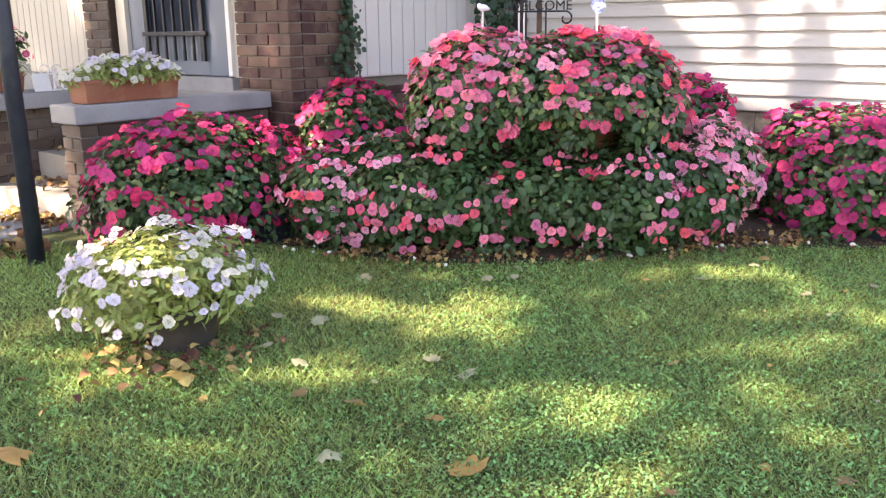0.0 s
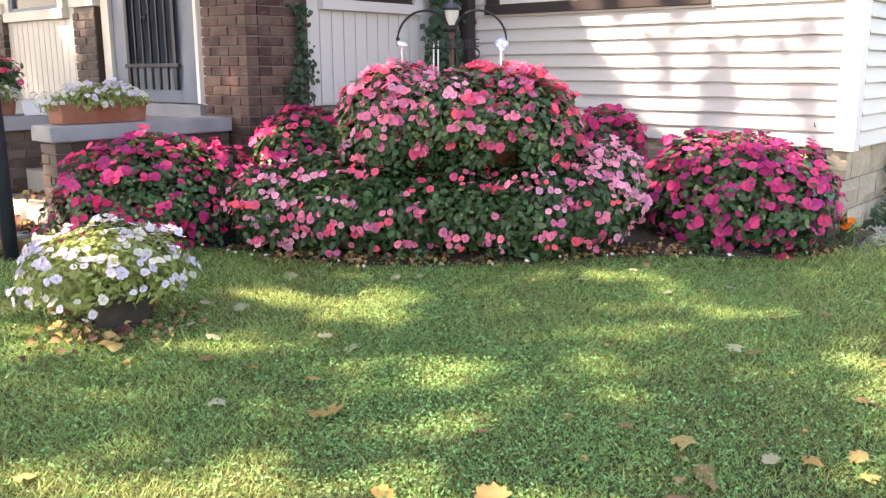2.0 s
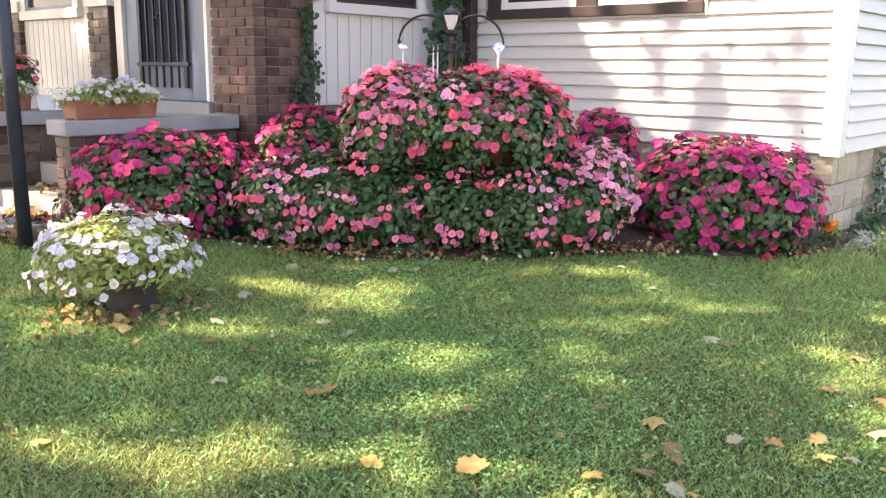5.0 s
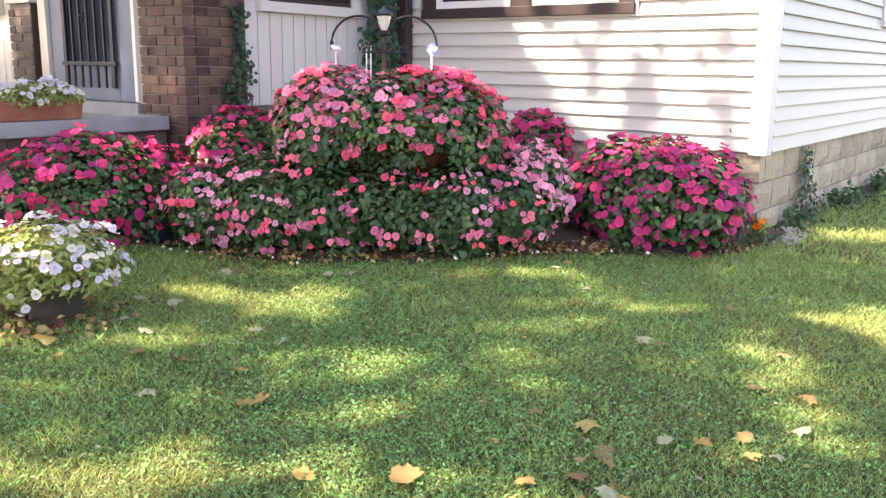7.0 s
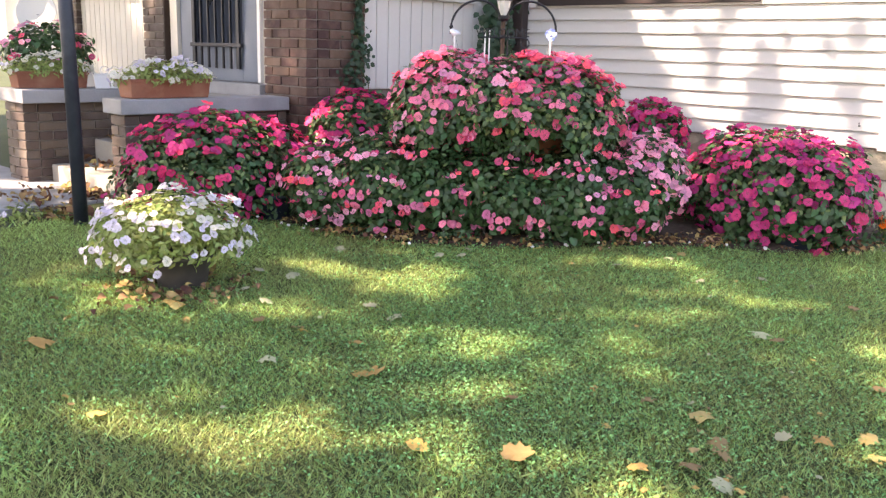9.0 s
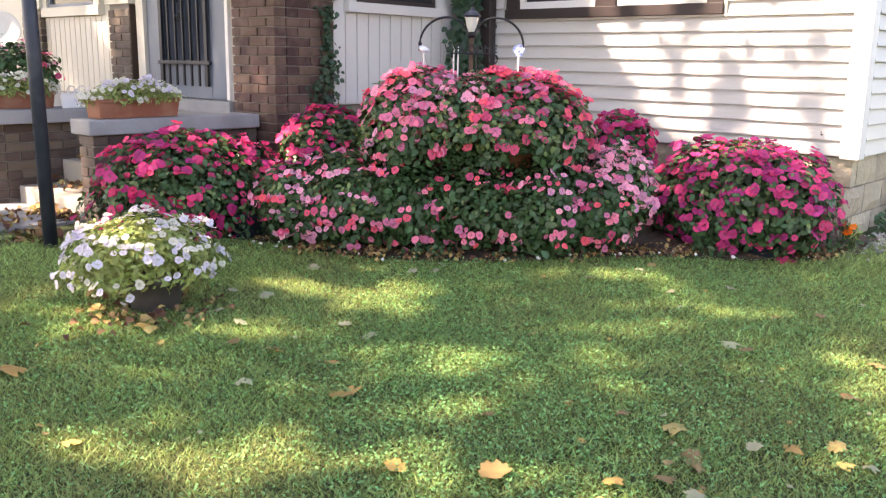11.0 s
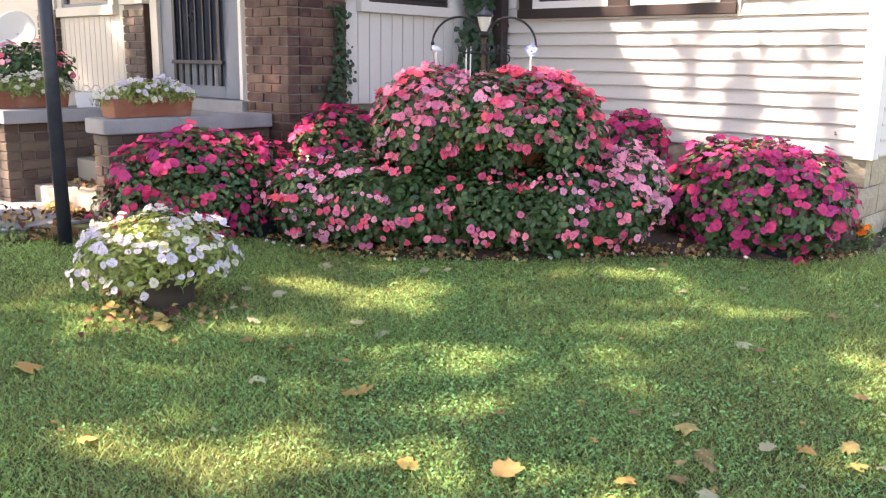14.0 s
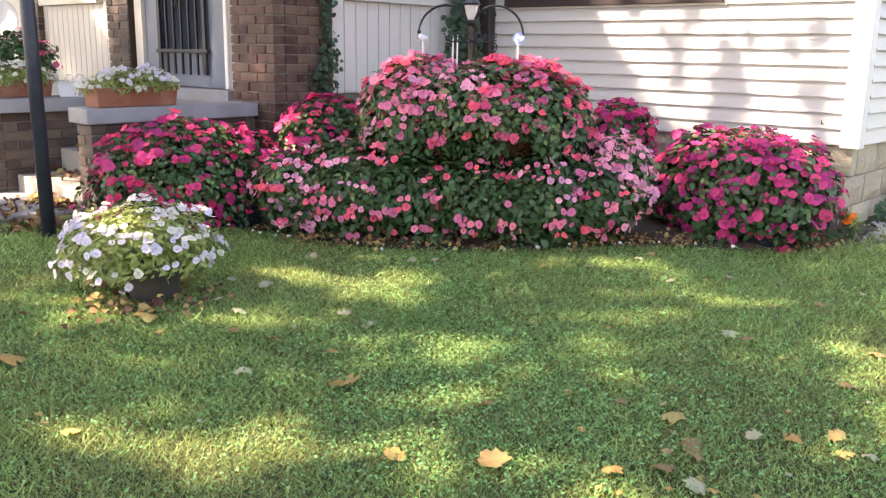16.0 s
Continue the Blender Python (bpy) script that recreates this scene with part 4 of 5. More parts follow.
def maple_leaf(name, mat, size, curl, seed):
    """A fallen lobed leaf, curled at its edges."""
    r = np.random.default_rng(seed)
    bm = bmesh.new()
    mid = bm.verts.new((0, 0.4 * size, 0.05 * size))
    ring = []
    for x, y in MAPLE:
        x, y = x + r.uniform(-0.08, 0.08), y + r.uniform(-0.07, 0.07)
        ring.append(bm.verts.new((x * size, y * size, size * (curl * (x * x * 1.6 + (y - 0.45) ** 2) + 0.06 * r.uniform(-1, 1) + 0.08 * curl * math.sin(5 * y + seed)))))
    for k in range(len(ring)):
        bm.faces.new((ring[k], ring[(k + 1) % len(ring)], mid))
    stalk = [bm.verts.new(p) for p in ((-0.012 * size, 0, 0), (0.012 * size, 0, 0), (0.03 * size, -0.4 * size, 0.08 * size))]
    bm.faces.new(stalk)
    me = bpy.data.meshes.new(name)
    bm.to_mesh(me)
    bm.free()
    me.materials.append(mat)
    me.polygons.foreach_set("use_smooth", [True] * len(me.polygons))
    return me


LEAF_KINDS = {"tan": (LEAF_TAN, "curled tan maple leaf lying on the lawn"), "yellow": (LEAF_YELLOW, "yellow maple leaf lying on the lawn"),
              "pale": (LEAF_PALE, "pale upturned leaf lying on the lawn"), "brown": (LEAF_BROWN, "dry brown leaf lying on the lawn")}
LEAF_MESH = {(k, i): maple_leaf("fallen_leaf", v[0], 0.085, c, i + 2) for k, v in LEAF_KINDS.items() for i, c in enumerate((-0.30, 0.30, -0.55))}


def fallen(kind, x, y, size=1.0, lift=0.030):
    ob = new("fallen_leaf", LEAF_MESH[kind, int(rng.integers(3))])
    ob.matrix_basis = pose(x, y, float(lawn_height(x, y)) + lift, rng.uniform(-16, 16), rng.uniform(-16, 16), rng.uniform(0, 360)) @ Matrix.Scale(1.2 * size, 4)
    tagged(ob, LEAF_KINDS[kind][1], "leaf", "fallen leaves on the lawn")


for kind, spots in {
        "tan": ((-0.45, -3.95, 1.30), (-1.55, -4.12, 1.15), (-0.72, -3.81, 0.80), (1.04, -2.62, 0.80), (0.0, -4.24, 0.80), (0.52, -3.79, 0.70), (0.88, -3.16, 0.70), (-1.49, -4.71, 1.20),
                (-0.80, -4.83, 0.80), (-1.00, -3.92, 0.50)),
        "yellow": ((0.54, -3.30, 1.15), (0.28, -4.06, 1.10), (1.00, -3.09, 0.70), (1.06, -3.15, 0.70), (-1.13, -2.12, 0.90), (-0.56, -1.63, 0.60)),
        "pale": ((-0.86, -3.46, 0.90), (-1.03, -3.48, 0.65), (-0.81, -4.20, 0.80), (0.36, -2.46, 0.90), (-1.65, -3.49, 0.75), (-1.85, -2.98, 0.80), (-0.63, -2.14, 0.60), (-0.20, -1.98, 0.60),
                 (-0.01, -1.73, 0.60), (0.74, -3.66, 0.80), (0.79, -3.32, 0.60), (1.09, -2.93, 0.80), (1.10, -3.15, 0.60), (-1.31, -2.63, 0.60), (-1.38, -2.72, 0.60), (-1.34, -2.51, 0.50),
                 (-1.57, -3.83, 0.60), (-1.72, -3.60, 0.55), (-1.32, -3.82, 0.80), (0.54, -1.45, 0.50), (-0.55, -1.76, 0.60)),
        "brown": ((0.83, -2.23, 0.80), (0.68, -3.64, 0.80), (0.61, -3.46, 0.80), (0.83, -2.62, 0.80), (0.36, -3.36, 0.75), (-0.02, -3.74, 0.60), (0.33, -1.98, 0.60), (0.44, -1.75, 0.60),
                  (-0.36, -3.03, 0.50), (-1.18, -4.02, 0.60), (0.69, -3.55, 0.70), (-1.00, -3.90, 0.60), (0.40, -2.47, 0.60))}.items():
    for x, y, size in spots:
        fallen(kind, x, y, size)
for k in range(60):
    x, y = rng.uniform(-3.0, 1.6), rng.uniform(-4.9, -1.4)
    if y < edge_y(x) - 0.05:
        fallen(("tan", "pale", "brown", "pale", "yellow")[k % 5], x, y, rng.uniform(0.14, 0.30), 0.022)
for k in range(16):
    x, y = rng.uniform(0.1, 1.1), rng.uniform(-3.9, -3.0)
    fallen(("tan", "brown", "tan")[k % 3], x, y, rng.uniform(0.20, 0.42), 0.022)


def litter(name, label, n, place, size):
    p = place(n)
    nrm = unit(np.array([0, 0, 1.0]) + rng.normal(size=p.shape) * 0.45)
    tagged(new(name, leaves(name, p, nrm, rng.uniform(0.5, 1.3, len(p)) * size, LITTER, 0.0, LEAF_V * np.array([1, 1, 3.5]), width=1.6)), label, "leaf litter", "", "stuff")


def litter_edge(n):
    x = rng.uniform(-3.2, 0.15, n)
    x = x[rng.uniform(0, 1, n) < 0.40 + 0.45 * np.sin(x * 6.1 + 1.2 * np.sin(x * 14)) + 0.15 * np.sin(x * 23)]
    n = len(x)
    y = edge_y(x) + rng.normal(size=n) * 0.09 + 0.09
    return np.stack([x, y, lawn_height(x, y) + rng.uniform(0.035, 0.05, n)], 1)


def litter_pot(n):
    a, r = rng.uniform(0, 2 * math.pi, n), 0.10 + np.abs(rng.normal(size=n)) * 0.16
    x, y = HX + 0.06 + r * np.cos(a), HY - 0.05 + r * np.sin(a)
    return np.stack([x, y, lawn_height(x, y) + rng.uniform(0.01, 0.05, n)], 1)


def litter_steps(n):
    k = rng.integers(0, 4, n)
    x = np.where(k % 3 == 0, rng.uniform(-4.3, -3.7, n), rng.uniform(-4.70, -3.7, n))
    y = np.choose(k, [-3.42 - np.abs(rng.normal(size=n)) * 0.08, -3.09 - np.abs(rng.normal(size=n)) * 0.09, -2.82 - np.abs(rng.normal(size=n)) * 0.08,
                      -3.50 + rng.normal(size=n) * 0.05])
    z = np.choose(k, [-0.016, 0.105, 0.275, -0.016]) + rng.uniform(0.008, 0.03, n)
    return np.stack([x, y, z], 1)


def litter_walk(n):
    x = rng.uniform(-4.2, -3.3, n)
    y = -3.86 + rng.normal(size=n) * 0.08
    return np.stack([x, y, np.maximum(lawn_height(x, y), np.where(x < -3.72, -0.016, -1.0)) + rng.uniform(0.012, 0.05, n)], 1)


litter("leaf_litter", "brown and tan leaf litter along the bed's edge", 2600, litter_edge, 0.030)
litter("leaf_litter", "dry brown leaves gathered round the petunia pot", 190, litter_pot, 0.042)
litter("leaf_litter", "dry brown leaves on the steps and walk", 230, litter_steps, 0.06)
litter("leaf_litter", "dry leaves at the foot of the pole", 90, litter_walk, 0.055)

# white pebbles and petals along the bed
for k in range(26):
    x = rng.uniform(-2.9, 0.1)
    y = edge_y(x) + rng.uniform(-0.10, 0.06)
    bm = bmesh.new()
    bmesh.ops.create_icosphere(bm, subdivisions=1, radius=rng.uniform(0.006, 0.013))
    ob = new("pebble", mesh_of("pebble", bm, WHITE, True))
    ob.matrix_basis = pose(x, y, float(lawn_height(x, y)) + 0.036, rng.uniform(0, 90), 0, rng.uniform(0, 180)) @ Matrix.Diagonal((1.2, 0.9, 0.7, 1))
    tagged(ob, "small white pebble at the bed's edge", "pebble", "pebbles along the bed")

# low edging boards and a white wire edging fence in the bed
for a, b, z in ((-0.88, -0.62, 0.0), (0.40, 0.75, 0.0), (-0.30, 0.0, 0.01)):
    p, q = Vector((-1.50, -2.17, 0)) + R2 * a, Vector((-1.50, -2.17, 0)) + R2 * b
    mid, half = (p + q) / 2, (q - p).length / 2
    bm = bmesh.new()
    box(bm, -half, half, -0.010, 0.010, 0, 0.030)
    for sx in (-0.8, 0.8):
        box(bm, half * sx - 0.008, half * sx + 0.008, 0.011, 0.022, -0.14, 0.026)
    ob = part("edging_board", bm, EDGING, None)
    ob.matrix_basis = pose(mid.x, mid.y, float(lawn_height(mid.x, mid.y)) + 0.10 + z, 0, 0, math.degrees(math.atan2(R2.y, R2.x)))
    tagged(ob, "weathered pale edging board on stakes in the mulch", "edging", "edging boards of the bed")
fence = thing("wire_fence", "low white wire edging fence under the impatiens", "fence")
base = Vector((-1.46, -2.22, float(lawn_height(-1.46, -2.22)) + 0.06))
for o in (-0.26, 0.24):
    p = base + R2 * o
    part("picket", box(bmesh.new(), -0.005, 0.005, -0.005, 0.005, -0.06, 0.115), WHITE, fence).matrix_basis = Matrix.Translation(p)
part("rail", tube(bmesh.new(), [base + R2 * -0.36 + Vector((0, 0, 0.075)), base + R2 * 0.05 + Vector((0, 0, 0.070))], 0.006, 6), WHITE, fence)

# pale gravel at the house corner
n = 420
p = np.stack([0.08 + np.abs(rng.normal(size=n)) * 0.11, -0.05 + rng.normal(size=n) * 0.16, np.zeros(n)], 1)
p[:, 2] = lawn_height(p[:, 0], p[:, 1]) + 0.012
OCT_V = np.array([(1, 0, 0), (-1, 0, 0), (0, 1, 0), (0, -1, 0), (0, 0, 0.7), (0, 0, -0.7)])
OCT_F = np.array([(0, 2, 4), (2, 1, 4), (1, 3, 4), (3, 0, 4), (2, 0, 5), (1, 2, 5), (3, 1, 5), (0, 3, 5)])
v = p[:, None] + rng.uniform(0.006, 0.016, n)[:, None, None] * OCT_V[None] * rng.uniform(0.7, 1.3, (n, 1, 3))
tagged(new("gravel", joined("gravel", v.reshape(-1, 3), (OCT_F[None] + (np.arange(n) * 6)[:, None, None]).reshape(-1, 3), GRAVEL)),
       "pale gravel at the house corner", "gravel", "", "stuff")


# grass
def on_lawn(x, y):
    ok = y < edge_y(np.clip(x, -3.3, 0.16)) + 0.04
    ok |= x > 0.10 + 0.12 * np.sin(3 * y) + 0.1 * (y < 0.3)
    ok &= ~((x < -3.15) & (y > -3.62))
    ok &= ~((x < -3.70) & (y > -4.38))
    return ok


def grass(name, label, n, xr, yr, tall, wide, mat, bare=0.0):
    x, y = rng.uniform(*xr, n), rng.uniform(*yr, n)
    keep = on_lawn(x, y)
    x, y = x[keep], y[keep]
    patch = 0.75 + 0.5 * np.sin(x * 3.1 + 1.3 * np.sin(y * 2.3)) * np.sin(y * 2.7 + np.sin(x * 1.9))
    h = tall * rng.uniform(0.5, 1.3, len(x)) * (0.75 + 0.3 * patch)
    a = rng.uniform(0, 2 * math.pi, len(x))
    lean = rng.uniform(0.4, 1.7, len(x)) * h
    b = rng.uniform(0, 2 * math.pi, len(x))
    z = lawn_height(x, y) - 0.004
    w = wide * rng.uniform(0.7, 1.3, len(x))
    foot = np.stack([x, y, z], 1)
    side = np.stack([np.cos(a) * w, np.sin(a) * w, 0 * w], 1)
    tip = foot + np.stack([np.cos(b) * lean, np.sin(b) * lean, h], 1)
    v = np.stack([foot - side, foot + side, tip], 1).reshape(-1, 3)
    f = np.arange(len(v)).reshape(-1, 3)
    tagged(new(name, joined(name, v, f, mat)), label, "grass", "", "stuff")


grass("grass", "short lawn grass with dry and green patches", 430000, (-3.4, 1.8), (-5.3, -0.4), 0.026, 0.0026, BLADE)
grass("grass", "lawn grass farther from the bed", 200000, (-6.5, 5.5), (-8.5, 6.0), 0.032, 0.0060, BLADE)
grass("grass", "longer grass along the house side", 12000, (0.1, 1.2), (-1.2, 3.5), 0.050, 0.003, BLADE)

# clover among the grass
n = 300000
x, y = rng.uniform(-3.2, 1.8, n), rng.uniform(-5.2, -0.5, n)
middle = np.exp(-((x + 0.2) / 1.0) ** 2 - ((y + 3.4) / 1.1) ** 2)
keep = on_lawn(x, y) & (rng.uniform(0, 1, n) < 0.22 + 0.75 * middle + 0.25 * np.sin(x * 2.3 + 2) * np.sin(y * 2.9 + 0.7 * x) + 0.15 * np.sin(x * 9 + 3 * np.sin(y * 7)))
x, y = x[keep], y[keep]
n = len(x)
p = np.stack([x, y, lawn_height(x, y) + rng.uniform(0.006, 0.034, n)], 1)
BLADELET = np.array([(0, 0, 0), (.30, .50, .08), (0, 1.1, -.05), (-.30, .50, .08)])
QUAD = np.array([(-.5, 0, 0), (.5, 0, 0), (.6, .8, .1), (0, 1.0, 0), (-.6, .8, .1)])
nrm = unit(np.array([0, 0, 1.0]) + rng.normal(size=p.shape) * 0.5)
tagged(new("clover", leaves("clover", p, nrm, rng.uniform(0.008, 0.017, n), CLOVER, 0.0, BLADELET, np.array([(0, 1, 2), (0, 2, 3)]))),
       "small clover leaves in the lawn", "clover", "", "stuff")


# weeds along the bed's edge and the side foundation
def weeds(label, n, place, size):
    p = place(n)
    nrm = unit(np.array([0.2, -0.3, 0.7]) + rng.normal(size=p.shape) * 0.6)
    tagged(new("weeds", leaves("weeds", p, nrm, rng.uniform(0.6, 1.3, len(p)) * size, LEAF, 0.2)), label, "weeds", "", "stuff")


def weeds_edge(n):
    x = rng.uniform(-2.6, 0.2, n)
    c = np.sin(x * 11) + np.sin(x * 5.3 + 1) > -0.2
    x = x[c]
    y = edge_y(x) + rng.uniform(0.02, 0.22, len(x))
    return np.stack([x, y, lawn_height(x, y) + rng.uniform(0.03, 0.10, len(x))], 1)


def weeds_side(n):
    y = rng.uniform(0.3, 4.5, n)
    c = np.sin(y * 4.0 + 0.5) + 0.5 * np.sin(y * 9) > -0.1
    y = y[c]
    x = 0.06 + np.abs(rng.normal(size=len(y))) * 0.10
    return np.stack([x, y, lawn_height(x, y) + rng.uniform(0.02, 0.16, len(y)) * np.exp(-x * 3)], 1)


weeds("low green weeds along the bed's edge", 1300, weeds_edge, 0.042)
weeds("low weeds along the side foundation", 900, weeds_side, 0.055)


# ---- the shade tree behind the camera ----
# gaps in the crown, as centre and radii of the light that they let down to the ground (x, y, along, across)
GAPS = [(-1.32, -3.17, 0.23, 0.18), (-1.75, -3.36, 0.14, 0.12), (-0.04, -2.19, 0.26, 0.11), (-0.13, -3.11, 0.10, 0.10), (-0.42, -3.53, 0.22, 0.05), (-1.39, -3.92, 0.14, 0.10), (-1.92, -4.42, 0.17, 0.13),
        (-1.38, -4.62, 0.23, 0.07), (0.54, -2.61, 0.08, 0.03), (0.70, -2.34, 0.10, 0.09), (-0.61, -4.78, 0.22, 0.12), (-0.42, -4.54, 0.12, 0.13), (-0.19, -4.35, 0.10, 0.06), (-0.87, -5.07, 0.10, 0.02), (-0.26, -3.88, 0.08, 0.01),
        (0.16, -2.84, 0.04, 0.03), (-2.53, -4.28, 0.07, 0.13), (0.64, -1.57, 0.06, 0.19), (-0.57, -1.91, 0.08, 0.04), (0.30, -4.00, 0.06, -0.01), (-1.26, -4.22, 0.05, 0.01), (0.53, -2.12, 0.08, 0.03)]
# over the steps, the porch and the bed
GAPS += [(-3.62, -3.3, 0.25, 0.3), (-4.3, -3.3, 0.3, 0.3), (-2.6, -2.2, 0.15, 0.2), (1.1, -1.6, 0.35, 0.3), (-5.0, -1.2, 0.04, 0.13), (-1.55, -1.35, 0.35, 0.22), (-4.62, -3.62, 0.45, 0.16),
         (-5.76, -1.75, 0.22, 0.22), (-1.82, -3.84, 0.17, 0.13), (-0.62, -1.05, 0.10, 0.07), (-1.22, -1.62, 0.12, 0.05), (-2.55, -2.75, 0.12, 0.06), (-0.15, -0.42, 0.12, 0.06)]
# and many pinholes, which only dapple the shade
pins = np.random.default_rng(77)
GAPS += [(u, v, r, r - 0.01) for u, v, r in zip(pins.uniform(-2.6, 1.3, 55), pins.uniform(-4.7, -2.4, 55), pins.uniform(-0.060, -0.035, 55))]
# light flecks on the bushes
GAPS += [(u, v, r, r - 0.01) for u, v, r in zip(pins.uniform(-3.0, 0.3, 60), pins.uniform(-3.0, -0.3, 60), pins.uniform(-0.03, 0.04, 60))]
GAPS += [(-2.62, -2.66, 0.06, 0.03), (-0.80, -1.22, 0.08, 0.04)]
GAPS = [(u, v, a - 0.025, b - 0.025) for u, v, a, b in GAPS]
tree = thing("maple_tree", "large maple tree whose crown shades the lawn", "tree")
n = 41000
gu, gv = rng.uniform(-10.4, 6.2, n), rng.uniform(-10.7, 4.3, n)
reach = ((gu + 2.1) / 8.3) ** 2 + ((gv + 3.2) / 7.5) ** 2
gu, gv, reach = gu[reach < 1], gv[reach < 1], reach[reach < 1]
n = len(gu)
h = 7.6 + 2.3 * np.sqrt(1 - reach) * rng.uniform(-1, 1, n)
lump = np.array([noise.noise(Vector((a * 0.9, b * 0.9, c * 0.45))) for a, b, c in zip(gu, gv, h)])
keep = rng.uniform(0, 1, n) < 0.80 + 0.8 * lump
jit = np.stack([rng.normal(size=n), rng.normal(size=n)], 1) * 0.02
for gx0, gy0, ra, rb in GAPS:
    du, dv = gu + jit[:, 0] - gx0, gv + jit[:, 1] - gy0
    a, b = du * 0.786 + dv * 0.619, -du * 0.619 + dv * 0.786
    keep &= (a / (ra + 0.10)) ** 2 + (b / (rb + 0.10)) ** 2 > 1.0
# thin foliage where the light streams on to the clapboards
sway = gu + 0.07 * np.sin(gv * 5.0) + 0.05 * np.sin(gv * 13.0 + h)
bright = ((sway > -1.15) & (sway < -0.93)) | (sway > -0.30)
half = ((sway > -0.93) & (sway < -0.30)) | ((sway > 0.15) & (sway < 0.28))
keep &= (gv < 0.15) | (rng.uniform(0, 1, n) < np.where(half, 0.55, np.where(bright, 0.03, 0.90)))
gu, gv, h = gu[keep], gv[keep], h[keep]
crown = np.stack([gu - 0.60 * h, gv - 0.80 * h, h], 1)
nrm = unit(rng.normal(size=crown.shape) * 0.7 + np.array([-0.4, -0.5, 0.8]))
ob = new("crown", leaves("crown", crown, nrm, rng.uniform(0.13, 0.21, len(crown)), LEAF_TREE, 0.4, QUAD, np.array([(0, 1, 2), (0, 2, 3), (0, 3, 4)])))
ob.parent = tree
tagged(ob, kind="stuff")
bm = bmesh.new()
TX, TY = -6.4, -9.2
tz = float(ground_z(TX, TY))
tube(bm, [(TX, TY, tz - 0.1), (TX + 0.05, TY, tz + 0.4), (TX + 0.1, TY + 0.05, 2.2), (TX + 0.15, TY + 0.1, 4.2)], [0.42, 0.30, 0.25, 0.20], 14)
trunk = part("trunk", bm, BARK, tree, smooth=True)
for k in range(11):
    a = 2 * math.pi * k / 11 + 0.3
    r = 2.2 + 1.6 * ((k * 7) % 5) / 5
    bm = bmesh.new()
    tube(bm, [(TX + 0.13, TY + 0.08, 3.3 + 0.08 * k), (TX + r * 0.35 * math.cos(a), TY + r * 0.35 * math.sin(a), 5.0), (TX + r * 0.7 * math.cos(a), TY + r * 0.7 * math.sin(a), 6.4),
              (TX + r * math.cos(a), TY + r * math.sin(a), 7.8)], [0.10, 0.05, 0.025, 0.008], 8)
    part("limb", bm, BARK, trunk, smooth=True)


# small hook in the siding
hook = thing("wall_hook", "small dark hook screwed into the clapboard wall", "hook")
part("shank", tube(bmesh.new(), [(-0.222, 0.0, 0.600), (-0.222, -0.045, 0.600), (-0.222, -0.048, 0.622)], 0.004, 6), IRON, hook)


# ---- pieces of the walls ----
def board_mesh(length, axis):
    """A clapboard: thick at its lower lip, thin at the top."""
    bm = bmesh.new()
    prof = [(0.0, 0.0), (-0.026, 0.0), (-0.027, 0.006), (-0.004, C - 0.001), (0.0, C - 0.001)]
    ends = []
    for s in (0, length):
        ends.append([bm.verts.new((s, d, z) if axis == "x" else (-d, s, z)) for d, z in prof])
    k = len(prof)
    for i in range(k):
        bm.faces.new((ends[0][i], ends[0][(i + 1) % k], ends[1][(i + 1) % k], ends[1][i]))
    bm.faces.new(ends[0][::-1])
    bm.faces.new(ends[1])
    return mesh_of("clapboard", bm, SIDING)


rows = int((HOUSE_TOP - SIDING_FOOT) / C)
full, left_part, right_part = board_mesh(3.14, "x"), board_mesh(0.30, "x"), board_mesh(0.85, "x")
side_full, side_a, side_b = board_mesh(8.8, "y"), board_mesh(2.88, "y"), board_mesh(4.9, "y")
for k in range(rows):
    z = SIDING_FOOT + k * C
    if z + C < 1.385 or z > 2.56:
        piece("clapboard", full, wall_front, pose(-3.24, 0.001, z))
    else:
        piece("clapboard", left_part, wall_front, pose(-3.24, 0.001, z))
        piece("clapboard", right_part, wall_front, pose(-0.951, 0.001, z))
    if z + C < 1.40 or z > 2.5:
        piece("clapboard", side_full, wall_side, pose(-0.001, 0.086, z))
    else:
        piece("clapboard", side_a, wall_side, pose(-0.001, 0.086, z))
        piece("clapboard", side_b, wall_side, pose(-0.001, 3.97, z))


def rough_block(sx, sy, sz, seed, amount, face):
    """A block whose visible face is knocked rough."""
    r = np.random.default_rng(seed)
    bm = bmesh.new()
    box(bm, -sx / 2, sx / 2, -sy / 2, sy / 2, 0, sz)
    bmesh.ops.subdivide_edges(bm, edges=bm.edges[:], cuts=2, use_grid_fill=True)
    for v in bm.verts:
        inside = sum((abs(abs(v.co.x) - sx / 2) > 1e-4, abs(abs(v.co.y) - sy / 2) > 1e-4, 1e-4 < v.co.z < sz - 1e-4))
        if inside == 2:
            v.co += Vector(face) * amount * (0.5 + r.uniform(0, 1))
        v.co += Vector(r.uniform(-0.003, 0.003, 3))
    return mesh_of("block", bm, BLOCK)


blocks_x = [rough_block(0.10, 0.395, 0.190, s, 0.020, (1, 0, 0)) for s in range(5)]
blocks_y = [rough_block(0.395, 0.10, 0.190, s + 9, 0.020, (0, -1, 0)) for s in range(4)]
for c in range(3):
    z = 0.46 - 0.2 * (c + 1) + 0.005
    for k in range(20):
        piece("block", blocks_x[(k * 3 + c) % 5], foundation, pose(-0.072, 0.12 + 0.2 + 0.405 * k - 0.2 * (c % 2), z))
    for k in range(8):
        piece("block", blocks_y[(k * 3 + c) % 4], foundation, pose(-0.225 - 0.405 * k + 0.0 * (c % 2), 0.072, z))


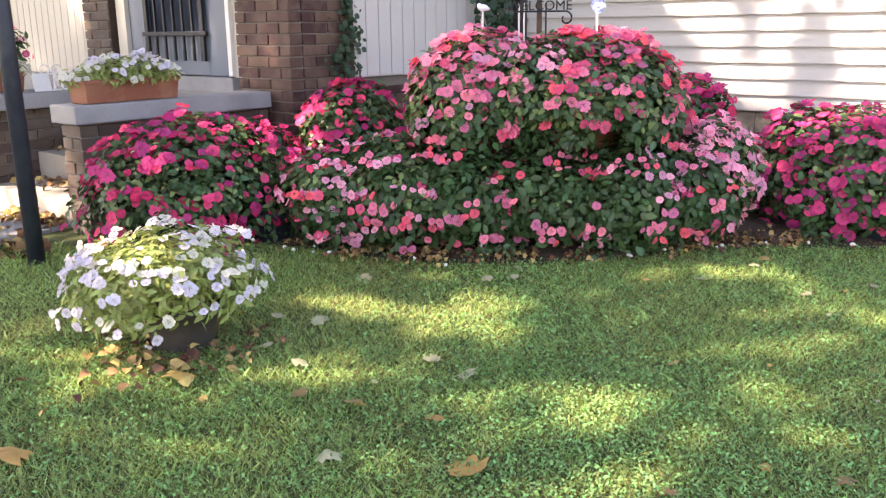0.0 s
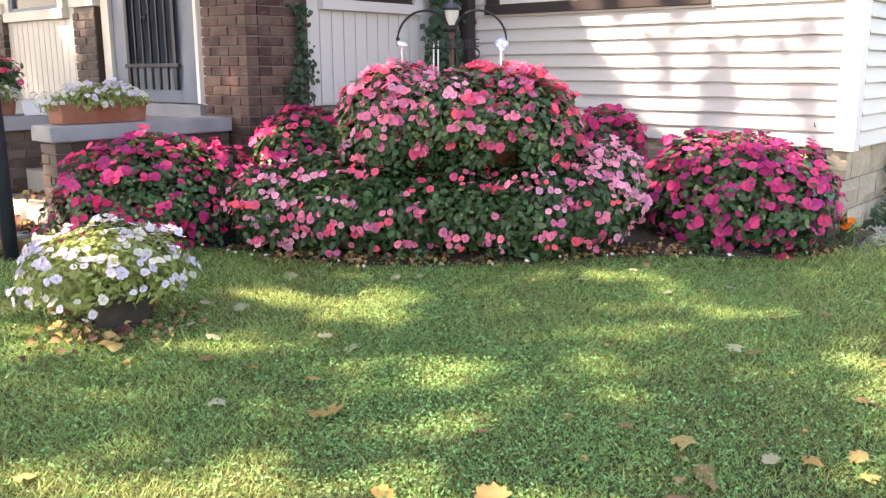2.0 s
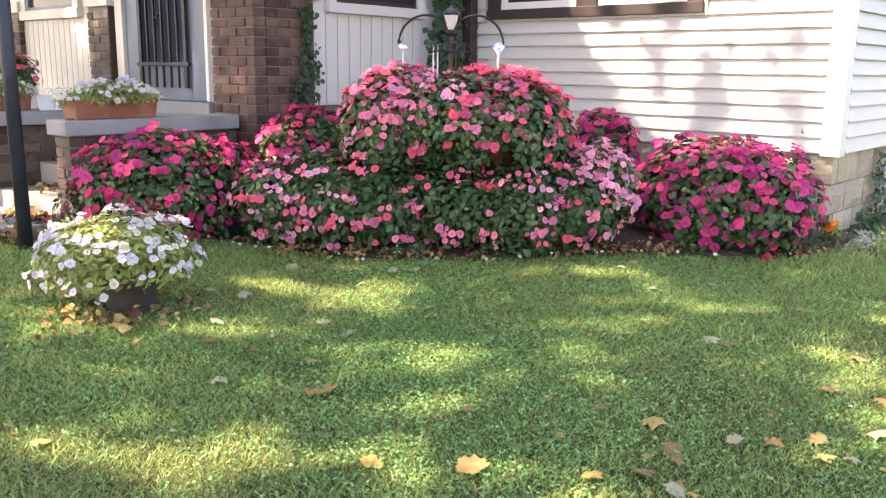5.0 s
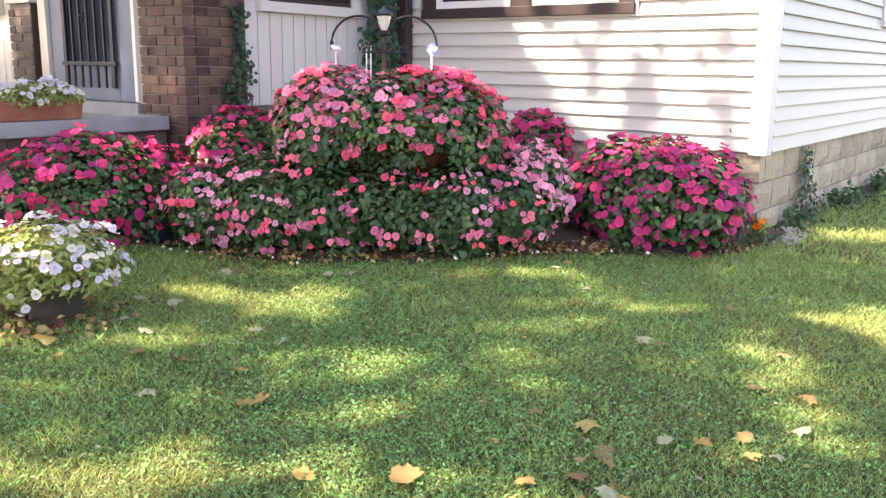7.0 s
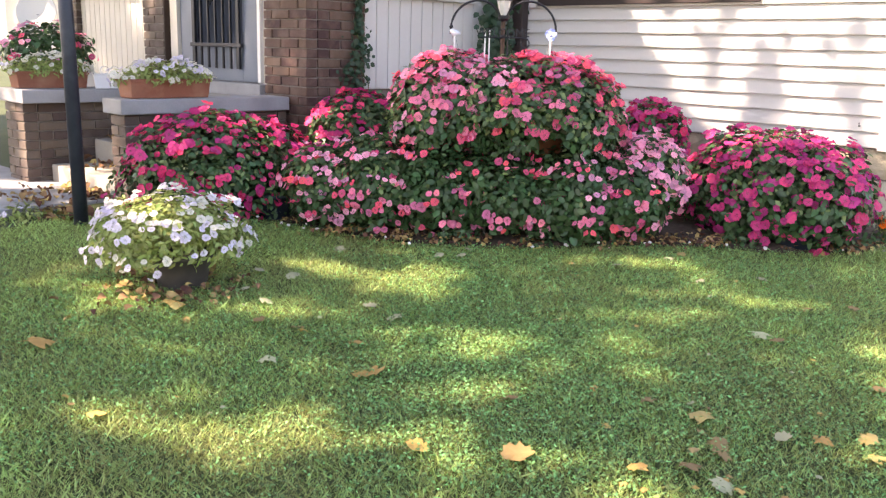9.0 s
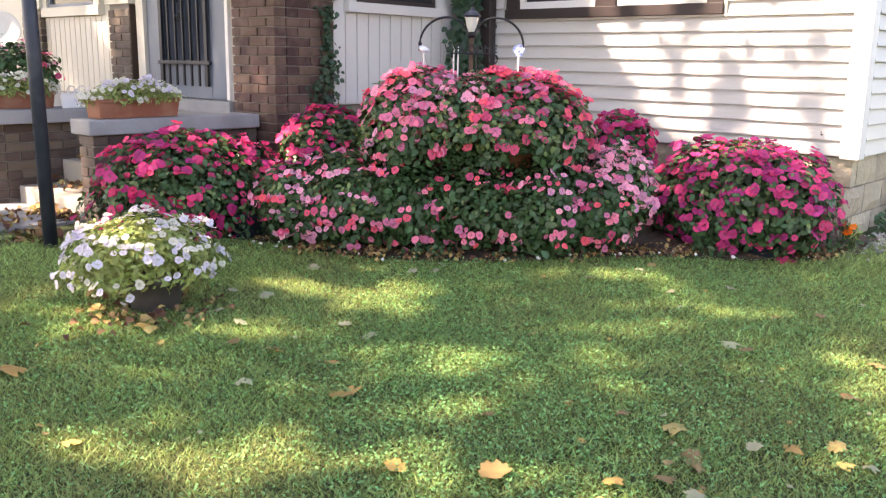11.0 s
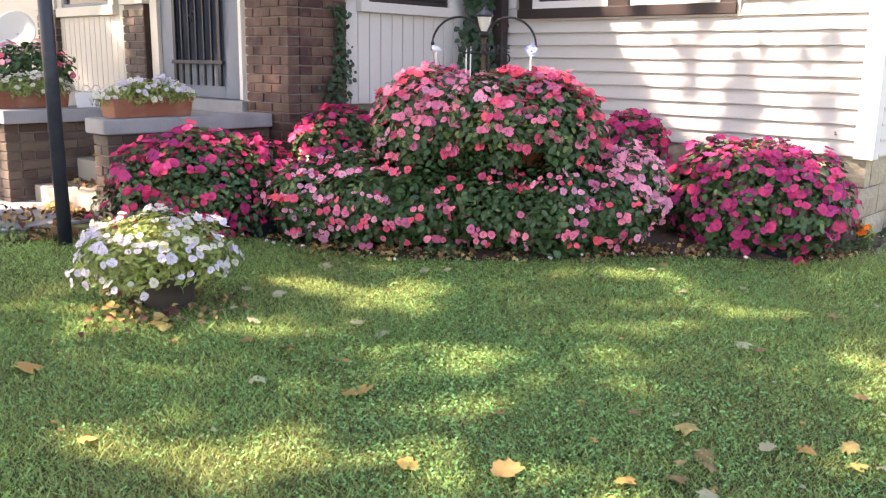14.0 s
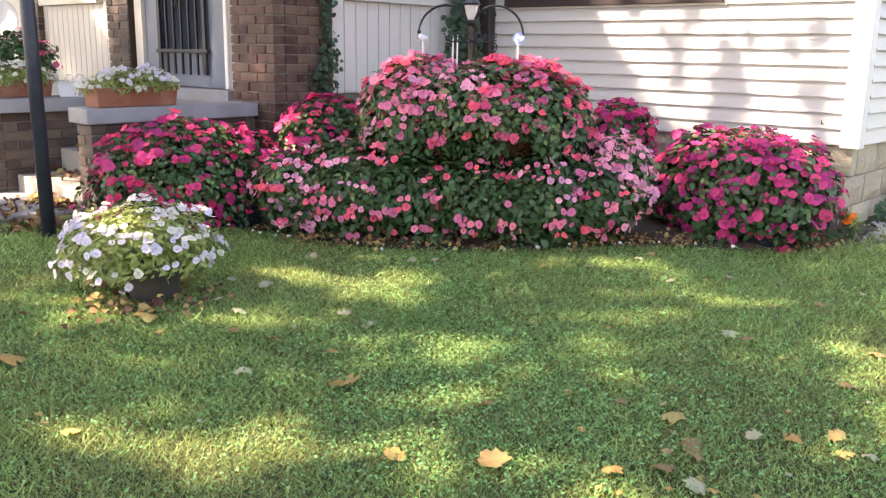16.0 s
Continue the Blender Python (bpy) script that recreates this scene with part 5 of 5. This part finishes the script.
# bricks
BL, BH, BD, J = 0.200, 0.0575, 0.095, 0.0092
COURSE = BH + J


def brick_mesh(length, seed, mat, depth=BD):
    r = np.random.default_rng(seed)
    bm = bmesh.new()
    box(bm, -length / 2, length / 2, -depth / 2, depth / 2, 0, BH)
    for v in bm.verts:
        v.co += Vector(r.uniform(-0.0022, 0.0022, 3))
    bmesh.ops.bevel(bm, geom=bm.edges[:], offset=0.003, segments=1, affect='EDGES')
    return mesh_of("brick", bm, mat)


def brick_faces(parent, x0, x1, y0, y1, z0, z1, mat, sides, seed=0):
    """Courses of bricks in running bond round a rectangle. sides: which of south, east, west show."""
    cache = {}

    def lay(length, m):
        key = (round(length, 3), rng.integers(4))
        if key not in cache:
            cache[key] = brick_mesh(length, int(key[1]) + seed, mat)
        piece("brick", cache[key], parent, m)

    def run(a, b, odd):
        """Spans of the bricks from a to b."""
        out, p = [], a
        first = BL if odd else BD
        while p < b - 0.02:
            q = min(p + first, b)
            if b - q < 0.05:
                q = b
            out.append((p, q))
            p, first = q + J, BL
        return out
    for c in range(int((z1 - z0) / COURSE + 0.01)):
        z, odd = z0 + c * COURSE, c % 2
        if "s" in sides:
            for a, b in run(x0, x1, odd):
                if not ("e" in sides and b - a < 0.02):
                    lay(b - a, pose((a + b) / 2, y0 + BD / 2 + rng.uniform(-0.002, 0.002), z))
        for face, x in (("e", x1 - BD / 2), ("w", x0 + BD / 2)):
            if face in sides:
                for a, b in run(y0 + BD + J, y1, odd):
                    lay(b - a, pose(x + rng.uniform(-0.002, 0.002), (a + b) / 2, z, 0, 0, 90))


pier = thing("brick_pier", "dark red brick porch pier with grey mortar", "brick pier", kind="structure")
part("core", box(bmesh.new(), -3.735 + 0.012, -3.225 - 0.012, PY + 0.012, -1.665, 0.0, 1.462), MORTAR, pier)
brick_faces(pier, -3.735, -3.225, PY, -1.665, -0.008, 1.462, BRICK, "sew", 3)
for k, (x0, x1, mat) in enumerate(((-5.60, -5.25, BRICK_BROWN), (-7.38, -6.96, BRICK_BROWN))):
    pst = thing("brick_pilaster", "weathered brown brick porch pilaster", "brick pilaster", "brick pilasters of the porch front", kind="structure")
    part("core", box(bmesh.new(), x0 + 0.012, x1 - 0.012, -2.185 + 0.012, FY - 0.002, 0.70, 1.470), MORTAR, pst)
    brick_faces(pst, x0, x1, -2.185, FY - 0.002, 0.70, 1.468, mat, "se", 13 + k)
    # a thin dark strip paints the shade on the pilaster's brick side
    if k == 0:
        part("side_board", box(bmesh.new(), x1 - 0.001, x1 + 0.012, -2.180, FY - 0.003, 0.716, 1.468), SHADE_BROWN, pst, "dark brown strip for the shade on the brick side", bevel=0.003)
    part("cap", box(bmesh.new(), x0 - 0.02, x1 + 0.03, -2.20, FY - 0.002, 1.472, 1.57), CREAM, pst, "cream painted cap", bevel=0.004)
for name, label, x0, x1, y0 in (("stair_wall", "brown brick stair wall with concrete coping beside the bed", -3.62, -3.43, -3.45),
                                ("stair_wall", "brown brick stair wall with concrete coping across the steps", -5.06, -4.72, -3.58)):
    sw = thing(name, label, "stair wall", "stair walls", kind="structure")
    part("core", box(bmesh.new(), x0 + 0.012, x1 - 0.012, y0 + 0.012, -2.225, -0.15, 0.552), MORTAR, sw)
    brick_faces(sw, x0, x1, y0, -2.225, -0.115, 0.552, BRICK_BROWN, "sew", 23)
    part("coping", box(bmesh.new(), x0 - 0.035, x1 + (0.035 if x1 > -4 else 0.095), y0 - 0.035, -2.222, 0.553, 0.648), CONCRETE, sw, "grey concrete coping", bevel=0.009)
skirt = structure("porch_skirt", box(bmesh.new(), -3.36, -3.285, -1.66, 0.0, -0.1, 0.70), MORTAR, "dark brick skirt under the porch wall", category="wall")
brick_faces(skirt, -3.40, -3.275, -1.66, -0.02, -0.02, 0.66, BRICK, "e", 33)
